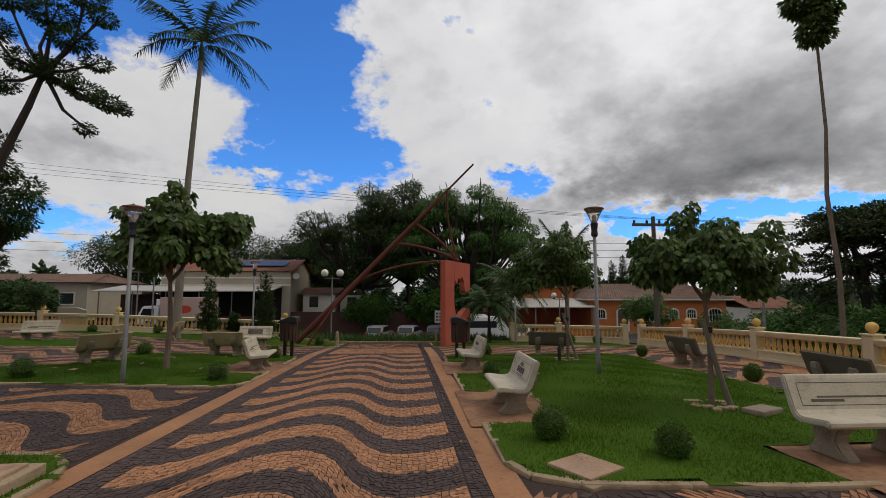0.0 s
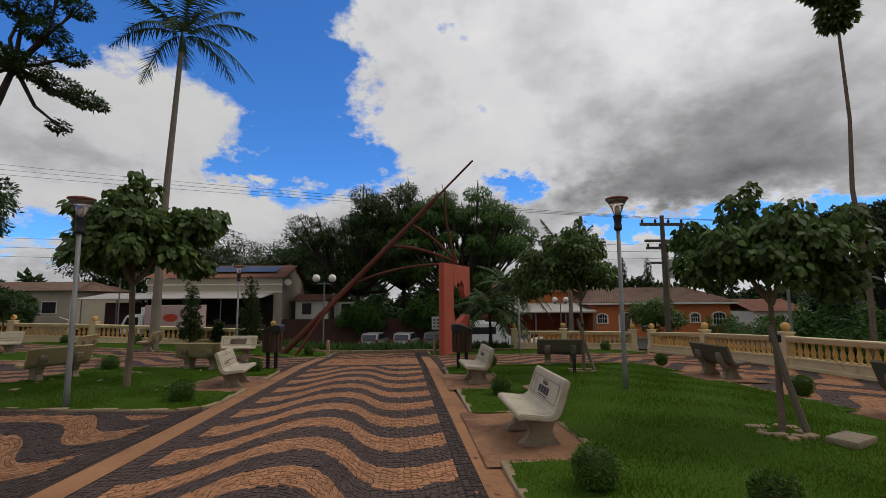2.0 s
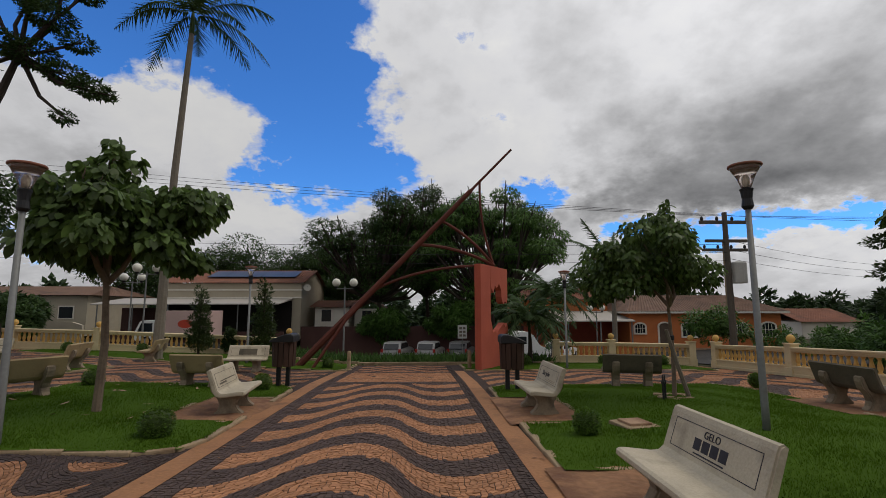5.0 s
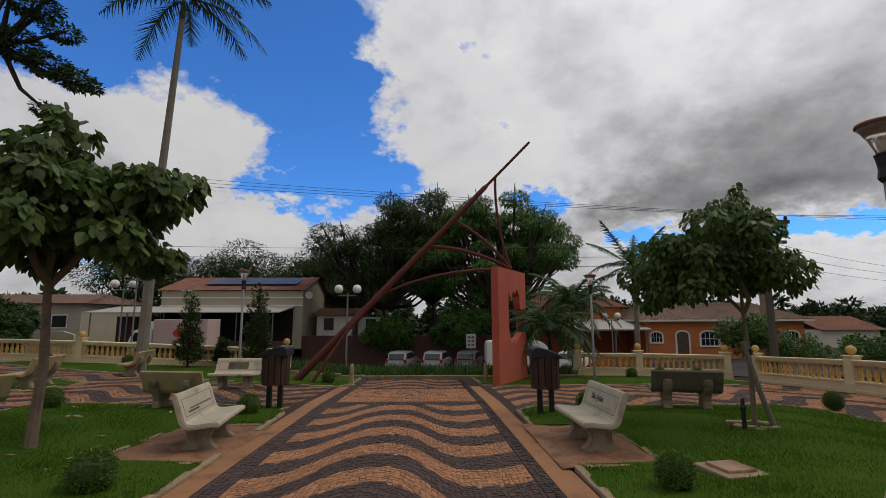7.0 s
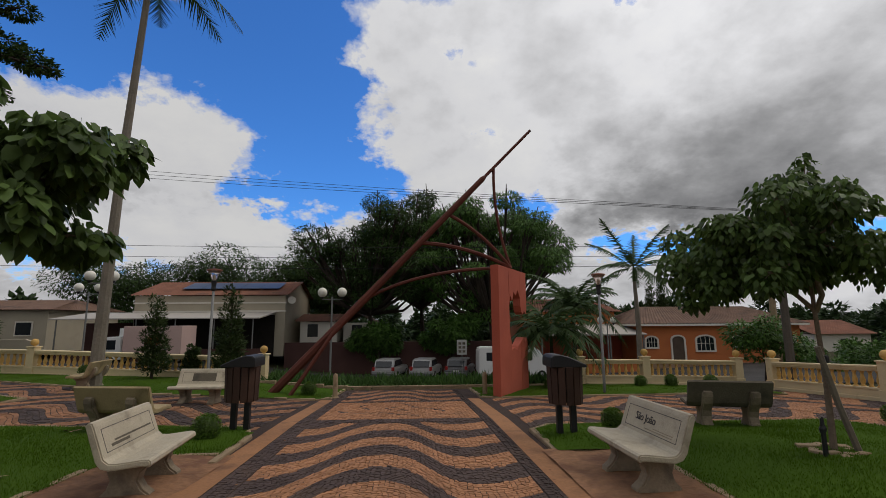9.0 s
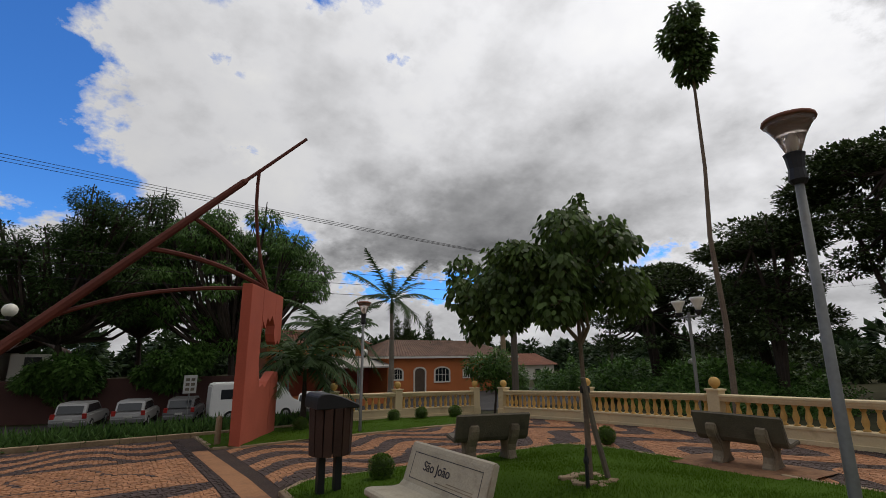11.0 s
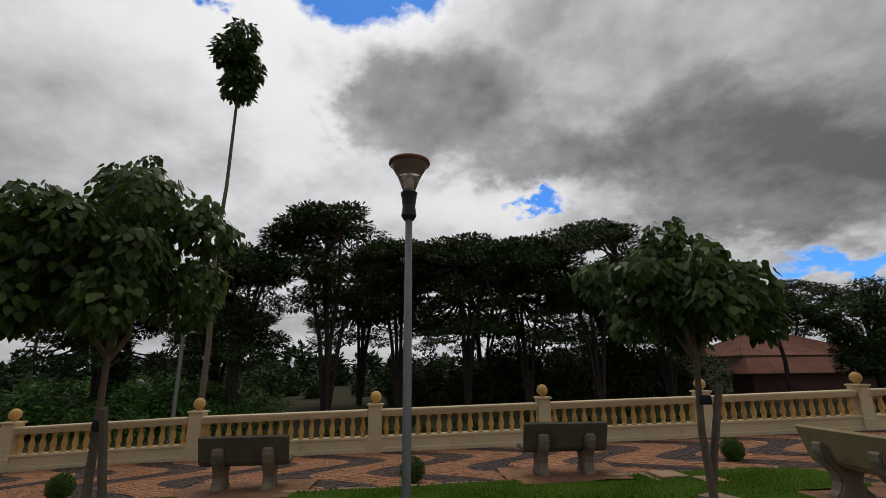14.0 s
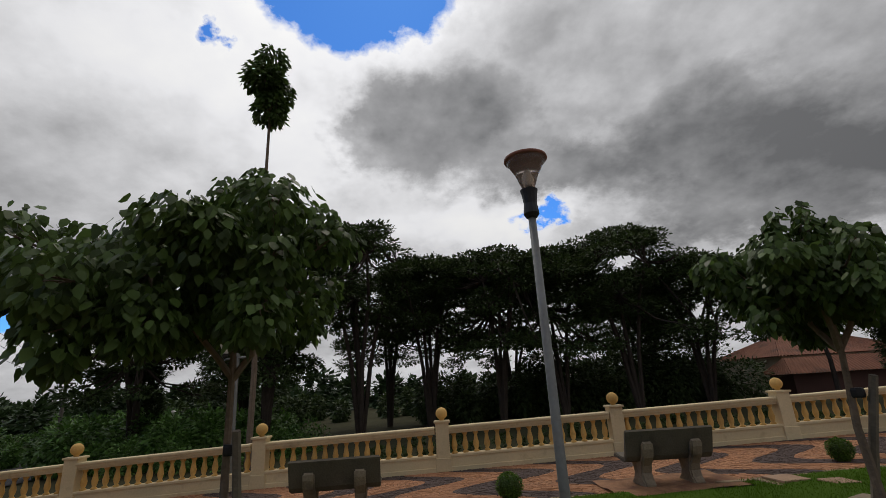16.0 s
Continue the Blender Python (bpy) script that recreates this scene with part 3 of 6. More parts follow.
# ---------------------------------------------------------------- things
def bench_mesh(cache={}):
    if cache:
        return cache
    slab = [(-0.305, 0.40), (-0.30, 0.435), (-0.275, 0.452), (-0.22, 0.452), (0.02, 0.425), (0.09, 0.43), (0.14, 0.47), (0.255, 0.79), (0.275, 0.825), (0.31, 0.832),
            (0.338, 0.805), (0.325, 0.765), (0.215, 0.44), (0.165, 0.38), (0.09, 0.355), (0.0, 0.362), (-0.22, 0.385), (-0.285, 0.375)]
    bm = extrude_outline(slab, 1.34, axis="x")
    bmesh.ops.translate(bm, verts=bm.verts, vec=(-0.67, 0, 0))
    caps = [e for f in bm.faces if len(f.verts) > 4 for e in f.edges]
    bmesh.ops.bevel(bm, geom=caps, offset=0.014, segments=2, affect="EDGES")
    cache["slab"] = bm
    leg = [(-0.23, 0.0), (-0.225, 0.05), (-0.15, 0.11), (-0.105, 0.19), (-0.125, 0.27), (-0.215, 0.36), (-0.20, 0.388), (0.09, 0.36), (0.165, 0.385), (0.215, 0.45),
           (0.275, 0.62), (0.315, 0.655), (0.35, 0.63), (0.352, 0.55), (0.31, 0.43), (0.20, 0.30), (0.165, 0.20), (0.195, 0.11), (0.255, 0.05), (0.26, 0.0)]
    bm = extrude_outline(leg, 0.17, axis="x")
    bmesh.ops.translate(bm, verts=bm.verts, vec=(-0.085, 0, 0))
    caps = [e for f in bm.faces if len(f.verts) > 4 for e in f.edges]
    bmesh.ops.bevel(bm, geom=caps, offset=0.02, segments=2, affect="EDGES")
    cache["leg"] = bm
    return cache


def flat_bars(rows, y, tilt, bm=None):
    """Small raised bars on the backrest: x0, x1 and z0, z1 along the back's slope."""
    bm = bm or bmesh.new()
    for x0, x1, z0, z1 in rows:
        box(x0, x1, -0.002, 0.002, z0, z1, bm=bm)
    bmesh.ops.transform(bm, matrix=Matrix.Translation(y) @ Matrix.Rotation(tilt, 4, "X"), verts=bm.verts)
    return bm


def bench(x, y, turn, style, sign="", label="", lift=0.0, back=""):
    t = thing("park_bench", pose(*gp(x, y, lift), 0, 0, turn), label, "bench", "park benches")
    t.scale = (0.95, 0.95, 0.94)
    src = bench_mesh()
    slab = part("slab", src["slab"].copy(), M[style], t)
    if back:
        slab.data.materials.append(M[back])
        for f in slab.data.polygons:
            if f.normal.y > 0.3 and f.center.z > 0.36:
                f.material_index = 1
    for sx in (-0.37, 0.37):
        bm = src["leg"].copy()
        bmesh.ops.translate(bm, verts=bm.verts, vec=(sx, 0, 0))
        part("leg", bm, M["concrete_leg"], t)
    # the backrest's front plane
    foot, tilt = Vector((0, 0.139, 0.468)), -math.atan2(0.115, 0.32)
    if sign:
        frame_bars = [(-0.56, 0.56, 0.045, 0.051), (-0.56, 0.56, 0.293, 0.299), (-0.56, -0.554, 0.045, 0.299), (0.554, 0.56, 0.045, 0.299)]
        part("painted_frame", flat_bars(frame_bars, foot, tilt), M["ink"], t, "thin painted dark frame line")
    if sign == "brand":
        words(t, "GELO", 0.085, (0, foot, tilt, 0.215), "dark painted lettering")
        rows = [(-0.22 + 0.115 * i, -0.125 + 0.115 * i, 0.10, 0.195) for i in range(4)] + [(-0.2, 0.2, 0.066, 0.078)]
        bm = flat_bars(rows, foot, tilt)
        part("painted_sign", bm, M["ink"], t, "dark violet painted block sign")
    elif sign == "name":
        words(t, "S\u00e3o Jo\u00e3o", 0.13, (-0.12, foot, tilt, 0.15), "dark painted script lettering")
        part("painted_lines", flat_bars([(0.08, 0.48, 0.10, 0.108), (-0.1, 0.48, 0.075, 0.083)], foot, tilt), M["concrete_leg"], t, "faded painted lines of writing")
    elif sign == "lines":
        rows = [(-0.36, 0.50, 0.13, 0.15), (-0.44, -0.05, 0.085, 0.115)]
        part("painted_lines", flat_bars(rows, foot, tilt), M["concrete_dark"], t, "faded painted lines of writing")
    elif sign == "panel":
        part("painted_panel", flat_bars([(-0.30, 0.30, 0.07, 0.27)], foot, tilt), M["concrete_dark"], t, "dark painted oval advertisement panel")
    return t


def words(parent, text, size, place, label):
    x, foot, tilt, up = place
    cu = bpy.data.curves.new("lettering", "FONT")
    cu.body, cu.size, cu.extrude, cu.align_x = text, size, 0.002, "CENTER"
    tmp = bpy.data.objects.new("lettering", cu)
    scene.collection.objects.link(tmp)
    me = bpy.data.meshes.new_from_object(tmp.evaluated_get(bpy.context.evaluated_depsgraph_get()))
    bpy.data.objects.remove(tmp)
    me.materials.clear()
    me.materials.append(M["ink"])
    m = Matrix.Translation(foot) @ Matrix.Rotation(tilt, 4, "X") @ Matrix.Translation((x, -0.003, up)) @ Matrix.Rotation(math.pi / 2, 4, "X")
    return piece("lettering", me, parent, m, label)


PALE = "pale worn concrete park bench with a painted sign on its back"
TAN = "tan weathered concrete park bench beside the mosaic walk"
DARK = "dark grey weathered concrete park bench at the lawn's edge"
bench(1.43, 7.25, -90, "concrete", "brand", PALE, 0.03)
bench(1.39, 12.0, -88, "concrete", "name", PALE, 0.03)
bench(4.62, 4.72, 0, "concrete", "lines", PALE, 0.03, "concrete_tan")
bench(4.2, 14.75, 165, "concrete_dark", "", DARK, 0.03)
bench(7.22, 12.18, 94, "concrete_dark", "", DARK, 0.02)
bench(7.08, 7.4, 90, "concrete_dark", "", DARK, 0.02)
bench(-3.89, 12.25, 97, "concrete", "lines", "grey weathered concrete park bench on bare earth by the walk", 0.0)
bench(-5.75, 14.9, 172, "concrete_tan", "", TAN)
bench(-6.2, 18.6, -3, "concrete", "panel", "pale concrete park bench with a dark oval sign on its back")
bench(-8.2, 12.9, -120, "concrete_tan", "", TAN)
bench(-10.8, 17.6, -80, "concrete_tan", "", TAN)
bench(-10.4, 21.0, -80, "concrete_tan", "", TAN)
bench(-14.3, 18.8, 5, "concrete", "lines", PALE)


def balustrade(posts, label, height=1.03):
    """Posts with balls, and between them a plinth, turned balusters and a moulded rail that follow the slope."""
    t = thing("balustrade", Matrix(), label, "balustrade", "balustrades", "structure")
    if "baluster" not in CACHE:
        prof = [(0.062, 0.0), (0.062, 0.03), (0.035, 0.045), (0.058, 0.11), (0.066, 0.17), (0.046, 0.26), (0.034, 0.34), (0.05, 0.375), (0.058, 0.385), (0.058, 0.412)]
        bm = lathe(prof, 7)
        me = bpy.data.meshes.new("baluster")
        bm.to_mesh(me)
        bm.free()
        me.materials.append(M["yellow"])
        me.polygons.foreach_set("use_smooth", [len(p.vertices) == 4 for p in me.polygons])
        CACHE["baluster"] = me
    for k, (x, y) in enumerate(posts):
        z = float(gz(x, y))
        bm = box(-0.17, 0.17, -0.17, 0.17, -0.25, 0.28, 0.012)
        box(-0.145, 0.145, -0.145, 0.145, 0.27, height - 0.04, 0.012, bm)
        box(-0.175, 0.175, -0.175, 0.175, height - 0.045, height, 0.012, bm)
        p = part("post", bm, M["cream"], t)
        turn = math.atan2(posts[min(k + 1, len(posts) - 1)][1] - posts[max(k - 1, 0)][1], posts[min(k + 1, len(posts) - 1)][0] - posts[max(k - 1, 0)][0])
        p.matrix_basis = Matrix.Translation((x, y, z)) @ Matrix.Rotation(turn, 4, "Z")
        ball = [(0.05, 0.0), (0.055, 0.02)] + [(0.128 * math.sin(a), 0.145 - 0.128 * math.cos(a)) for a in np.linspace(0.45, 3.0, 9)]
        bm = lathe(ball, 14)
        bmesh.ops.translate(bm, verts=bm.verts, vec=(0, 0, height))
        part("ball", bm, M["yellow"], p, "yellow painted ball finial", True)
    for (x0, y0), (x1, y1) in zip(posts, posts[1:]):
        d = Vector((x1 - x0, y1 - y0, float(gz(x1, y1)) - float(gz(x0, y0))))
        length = d.length
        along = Matrix.Translation((x0, y0, float(gz(x0, y0)))) @ Matrix.Rotation(math.atan2(d.y, d.x), 4, "Z") @ Matrix.Rotation(-math.asin(d.z / length), 4, "Y")
        bm = box(0.14, length - 0.14, -0.12, 0.12, -0.25, 0.29, 0.008)
        box(0.142, length - 0.142, -0.155, 0.155, -0.25, 0.10, 0.01, bm)
        box(0.142, length - 0.142, -0.14, 0.14, 0.285, 0.34, 0.012, bm)
        part("plinth", bm, M["cream"], t).matrix_basis = along
        bm = box(0.14, length - 0.14, -0.10, 0.10, 0.752, 0.80, 0.01)
        box(0.142, length - 0.142, -0.13, 0.13, 0.795, 0.85, 0.012, bm)
        box(0.144, length - 0.144, -0.155, 0.155, 0.846, 0.905, 0.02, bm)
        part("rail", bm, M["cream"], t).matrix_basis = along
        n = max(3, round((length - 0.4) / 0.225))
        for i in range(n):
            u = 0.26 + (length - 0.52) * i / (n - 1)
            p = along @ Vector((u, 0, 0.34))
            piece("baluster", CACHE["baluster"], t, Matrix.Translation(p))
    return t


CACHE = {}
balustrade([(10.3, -4.6), (10.4, -0.8), (10.5, 3.0), (10.62, 6.72), (10.7, 10.55), (10.83, 14.5), (10.95, 18.5), (11.02, 22.6)],
           "cream and yellow painted concrete balustrade with turned balusters")
balustrade([(5.0, 24.45), (7.44, 24.4), (10.95, 24.35)], "cream and yellow concrete balustrade facing the street")
balustrade([(-6.45, 23.9), (-15.1, 25.0), (-19.0, 25.3), (-27.0, 25.6)], "cream and yellow concrete balustrade along the west lawn")


def street_lamp(x, y, base, height=3.5, label="grey steel street lamp with a conical glass shade", lean=0.0):
    t = thing("street_lamp", pose(x, y, base, 0, lean, 0), label, "street lamp", "street lamps")
    part("pole", lathe([(0.046, -0.1), (0.044, 0.3), (0.035, height - 0.62)], 10), M["steel"], t, smooth=True)
    part("collar", lathe([(0.05, height - 0.64), (0.075, height - 0.60), (0.062, height - 0.50), (0.075, height - 0.40), (0.085, height - 0.36), (0.06, height - 0.345)], 12), M["black_metal"], t)
    sh = part("shade", lathe([(0.055, height - 0.35), (0.085, height - 0.27), (0.11, height - 0.20), (0.165, height - 0.10), (0.198, height - 0.055)], 20), M["lamp_glass"], t, "clear ribbed glass cone", True)
    part("bulb", lathe([(0.015, height - 0.34), (0.035, height - 0.30), (0.042, height - 0.22), (0.02, height - 0.16)], 8), M["globe"], sh, "white bulb", True)
    part("cap", lathe([(0.202, height - 0.058), (0.21, height - 0.045), (0.205, height - 0.025), (0.13, height - 0.005), (0.02, height + 0.01)], 20), M["shade_rim"], t, "rusty brown metal cap", True)
    return t


def globe_lamp(x, y, base, height, turn=0.0, cones=False):
    t = thing("street_lamp", pose(x, y, base, 0, 0, turn), "grey steel street lamp with two white globe lights", "street lamp", "globe street lamps")
    part("pole", lathe([(0.055, -0.3), (0.05, 0.4), (0.042, height)], 8), M["steel"], t)
    part("arm", tube([(-0.5, 0, height - 0.12), (0.5, 0, height - 0.12)], 0.026, 6), M["steel"], t)
    for s in (-1, 1):
        part("holder", lathe([(0.03, height - 0.12), (0.09, height - 0.04), (0.10, height + 0.02)], 8, at=(s * 0.48, 0, 0)), M["black_metal"], t)
        if cones:
            prof = [(0.06, height), (0.09, height + 0.12), (0.15, height + 0.26), (0.19, height + 0.33), (0.18, height + 0.36), (0.03, height + 0.38)]
        else:
            prof = [(0.235 * math.sin(a), height + 0.22 - 0.235 * math.cos(a)) for a in np.linspace(0.3, 3.05, 10)]
        part("globe", lathe(prof, 14, at=(s * 0.48, 0, 0)), M["globe"], t, "white globe", True)
    return t


street_lamp(3.80, 9.74, float(lawn_z(GARDEN_E, 0.13, 3.80, 9.74)))
street_lamp(-5.65, 9.62, float(gz(-5.65, 9.62)) + 0.03)
street_lamp(4.35, 20.5, float(gz(4.35, 20.5)))
street_lamp(-6.95, 20.7, float(gz(-6.95, 20.7)))
globe_lamp(-5.3, 30.2, float(ground_z(-5.3, 30.2)), 3.95)
globe_lamp(-15.6, 29.0, float(ground_z(-15.6, 29.0)), 4.0, 10)
globe_lamp(-18.5, 32.5, float(ground_z(-18.5, 32.5)), 3.9, 10)
globe_lamp(12.5, 40.5, float(ground_z(12.5, 40.5)), 3.9)
globe_lamp(11.9, 15.55, float(ground_z(11.9, 15.55)), 3.1, 60, True)
globe_lamp(31.4, 27.3, float(ground_z(31.4, 27.3)), 2.0, 60)
globe_lamp(36.0, 2.4, float(ground_z(36.0, 2.4)), 4.0, 80)


def litter_bin(x, y, side):
    t = thing("litter_bin", pose(*gp(x, y, 0.04), 0, 0, 0), "dark brown slatted litter bin with a sloping black lid", "litter bin", "litter bins")
    for s in (-0.11, 0.11):
        part("leg", box(s - 0.045, s + 0.045, -0.05, 0.05, -0.06, 0.62, 0.008), M["black_metal"], t)
    part("liner", lathe([(0.20, 0.5), (0.215, 1.06)], 12), M["black_metal"], t)
    for i in range(14):
        a = 2 * math.pi * i / 14
        bm = box(-0.0515, 0.0515, -0.012, 0.012, 0.47, 1.04, 0.004)
        bmesh.ops.transform(bm, matrix=Matrix.Rotation(a, 4, "Z") @ Matrix.Translation((0, 0.235, 0)) @ Matrix.Rotation(-0.03, 4, "X"), verts=bm.verts)
        part("slat", bm, M["bin_wood"], t)
    hood = [(-0.28, 1.035), (0.28, 1.035), (0.28, 1.075), (0.16, 1.13), (0.02, 1.19), (-0.10, 1.225), (-0.22, 1.225), (-0.27, 1.19), (-0.28, 1.12)]
    lid = extrude_outline([(side * u, h) for u, h in hood], 0.54, axis="y")
    bmesh.ops.translate(lid, verts=lid.verts, vec=(0, -0.27, 0))
    bmesh.ops.bevel(lid, geom=lid.edges[:], offset=0.012, segments=1, affect="EDGES")
    part("lid", lid, M["black_metal"], t, "sloping black lid")
    return t


litter_bin(1.35, 14.35, 1)
litter_bin(-3.95, 15.1, -1)


def monument():
    """A terracotta slab with a broken opening, under a rusty sundial pointer."""
    z = float(gz(1.2, 20.9))
    a, b = Vector((1.04, 19.98, 0)), Vector((2.36, 22.45, 0))
    turn = math.atan2(b.y - a.y, b.x - a.x)
    length = (b - a).length
    t = thing("sundial_monument", pose(a.x, a.y, z, 0, 0, math.degrees(turn)), "terracotta painted concrete monument slab with a jagged opening on the lawn", "monument")
    # four blocks round the opening, then its jagged lips
    bm = box(0, 0.95, -0.24, 0, -0.3, 3.72, 0.02)
    part("pier", bm, M["terracotta"], t)
    stub = extrude_outline([(2.1, 3.72), (2.1, 2.62), (2.2, 2.42), (2.34, 2.34), (2.5, 2.46), (2.68, 2.36), (length, 2.5), (length, 3.72)], 0.24)
    bmesh.ops.translate(stub, verts=stub.verts, vec=(0, -0.24, 0))
    part("hanging_stub", stub, M["terracotta"], t)
    foot_block = extrude_outline([(2.1, -0.3), (length, -0.3), (length, 1.48), (2.7, 1.6), (2.5, 1.42), (2.34, 1.62), (2.1, 1.5)], 0.24)
    bmesh.ops.translate(foot_block, verts=foot_block.verts, vec=(0, -0.24, 0))
    part("lower_block", foot_block, M["terracotta"], t)
    top = extrude_outline([(0.98, 2.6), (1.05, 2.9), (1.25, 2.74), (1.42, 3.02), (1.62, 2.92), (1.85, 3.1), (2.1, 2.85), (2.1, 3.72), (0.95, 3.72)], 0.234, axis="y")
    bmesh.ops.translate(top, verts=top.verts, vec=(0, -0.237, 0))
    part("lintel", top, M["terracotta"], t)
    low = extrude_outline([(0.95, -0.3), (2.1, -0.3), (2.1, 1.5), (1.8, 1.38), (1.6, 1.22), (1.4, 1.36), (1.15, 1.28), (1.05, 1.6), (0.95, 1.8)], 0.235, axis="y")
    bmesh.ops.translate(low, verts=low.verts, vec=(0, -0.235, 0))
    part("infill", low, M["terracotta"], t)
    g = thing("sundial_pointer", pose(0, 0, 0), "rusty red steel sundial pointer beam leaning on curved struts", "sundial")
    tip, foot = Vector((2.62, 21.1, 7.50)), Vector((-5.35, 21.0, float(gz(-5.35, 21.0)) - 0.1))

    def at(f):
        return foot + (tip - foot) * f
    part("beam", tube([at(0), at(0.5), at(0.8), at(0.81), at(1)], [0.135, 0.108, 0.09, 0.052, 0.045], 8), M["rust"], g)
    side = Vector((0.28, -0.5, 0))
    part("brace", tube([foot + side + Vector((0.4, 0, 0)), at(0.22) + side * 0.3, at(0.34)], 0.06, 6), M["rust"], g)
    head = Vector((1.95, 21.6, 3.05))
    knees = [(0.34, Vector((-0.9, 21.3, 3.05)), 0.05), (0.55, Vector((0.55, 21.2, 3.75)), 0.06), (0.66, Vector((1.0, 21.3, 4.2)), 0.055), (0.845, Vector((1.35, 21.35, 4.6)), 0.045)]
    for f, knee, r in knees:
        p0, pts = at(f), []
        for s in np.linspace(0, 1, 9):
            pts.append((1 - s) ** 2 * p0 + 2 * s * (1 - s) * knee + s * s * head)
        part("strut", tube(pts, r, 6), M["rust"], g)


monument()


# ---------------------------------------------------------------- plants
def leaves(rng, places, aim, size, droop, width=0.45, curl=0.12):
    """Kite-shaped folded leaves: the places of their stalks, the ways they point, their lengths."""
    n = len(places)
    d = aim + rng.normal(0, 0.35, (n, 3))
    d[:, 2] -= droop
    d /= np.linalg.norm(d, axis=1)[:, None] + 1e-9
    s = np.cross(d, np.array([0.0, 0.0, 1.0]) + rng.normal(0, 0.3, (n, 3)))
    s /= np.linalg.norm(s, axis=1)[:, None] + 1e-9
    up = np.cross(s, d)
    L = (size * rng.uniform(0.65, 1.25, n))[:, None]
    if width > 0.7:
        v = np.empty((n, 6, 3))
        half = s * L * width * 0.5
        v[:, 0] = places
        v[:, 1], v[:, 5] = places + d * L * 0.22 + half * 0.95 - up * L * curl * 0.5, places + d * L * 0.22 - half * 0.95 - up * L * curl * 0.5
        v[:, 2], v[:, 4] = places + d * L * 0.62 + half * 0.75 - up * L * curl, places + d * L * 0.62 - half * 0.75 - up * L * curl
        v[:, 3] = places + d * L - up * L * curl * 1.6
        base = np.arange(n)[:, None] * 6
        f = np.concatenate([base + np.array(k) for k in ([0, 1, 2], [0, 2, 3], [0, 3, 4], [0, 4, 5])], 0)
        return v.reshape(-1, 3), f
    v = np.empty((n, 4, 3))
    v[:, 0] = places
    v[:, 1] = places + d * L * 0.45 + s * L * width * 0.5 - up * L * curl
    v[:, 2] = places + d * L - up * L * curl * 1.2
    v[:, 3] = places + d * L * 0.45 - s * L * width * 0.5 - up * L * curl
    base = np.arange(n)[:, None] * 4
    f = np.concatenate([base + np.array([0, 1, 2]), base + np.array([0, 2, 3])], 0)
    return v.reshape(-1, 3), f


def crown_points(rng, blobs, count):
    """Points thick near the skin of several clumps, with the way outward."""
    w = np.array([b[3] * b[4] + b[3] * b[5] for b in blobs])
    pick = rng.choice(len(blobs), count, p=w / w.sum())
    b = np.array(blobs)[pick]
    d = rng.normal(0, 1, (count, 3))
    d /= np.linalg.norm(d, axis=1)[:, None]
    r = rng.uniform(0.35, 1.0, count) ** 0.5 * rng.uniform(0.85, 1.08, count)
    return b[:, :3] + d * b[:, 3:6] * r[:, None], d


def tree(name, x, y, base, trunk, blobs, count, leaf, leaf_key, bark_key, label, droop=0.5, group="", width=0.45, limbs=True, seed=0, r0=0.08, stems=None):
    """A tapering trunk, limbs to every clump of the crown, and a crown of single leaves."""
    rng = np.random.default_rng(seed + int(abs(x * 31 + y * 17)))
    t = thing(name, pose(x, y, base), label, "tree", group)
    pts = [Vector(p) for p in trunk]
    n = len(pts)
    bm = tube([pts[0] - Vector((0, 0, 0.15))] + pts, [r0 * 1.25] + [r0 * (1 - 0.55 * i / max(1, n - 1)) for i in range(n)], 8)
    for extra in stems or ():
        tube(extra, [r0 * 0.8, r0 * 0.65, r0 * 0.5, r0 * 0.4][:len(extra)], 6, bm)
    part("trunk", bm, M[bark_key], t)
    if limbs:
        tops = [pts[-1]] + [Vector(e[-1]) for e in stems or ()]
        for bl in blobs:
            c = Vector(bl[:3])
            start = min(tops, key=lambda p: (p - c).length)
            if (c - start).length < 0.15:
                continue
            mid = start.lerp(c, 0.5) + Vector((rng.uniform(-0.1, 0.1), rng.uniform(-0.1, 0.1), -0.12)) * (c - start).length
            bm = tube([start, mid, c, c + (c - mid) * 0.2], [r0 * 0.42, r0 * 0.3, r0 * 0.16, r0 * 0.08], 5)
            for _ in range(4):
                q = c + Vector(rng.normal(0, 0.25, 3)) * max(bl[3], 0.3)
                tube([mid.lerp(c, rng.uniform(0.2, 0.9)), (mid.lerp(c, 0.8)).lerp(q, 0.5), q], [r0 * 0.15, r0 * 0.1, r0 * 0.05], 4, bm)
            part("limb", bm, M[bark_key], t)
    p, d = crown_points(rng, blobs, count)
    v, f = leaves(rng, p, d * np.array([1, 1, 0.45]), leaf, droop, width)
    piece("crown", mesh_from("crown", v, f.tolist(), M[leaf_key]), t)
    return t


def blob_cloud(rng, cx, cy, cz, rx, ry, rz, n, size, flat=0.7):
    """Clumps scattered through a crown's body."""
    out = []
    for _ in range(n):
        d = rng.normal(0, 1, 3)
        d /= np.linalg.norm(d)
        k = rng.uniform(0.35, 0.95)
        s = size * rng.uniform(0.7, 1.3)
        out.append((cx + d[0] * rx * k, cy + d[1] * ry * k, cz + d[2] * rz * k, s, s, s * flat))
    return out


YOUNG = "young garden tree with broad drooping green leaves and a staked trunk"


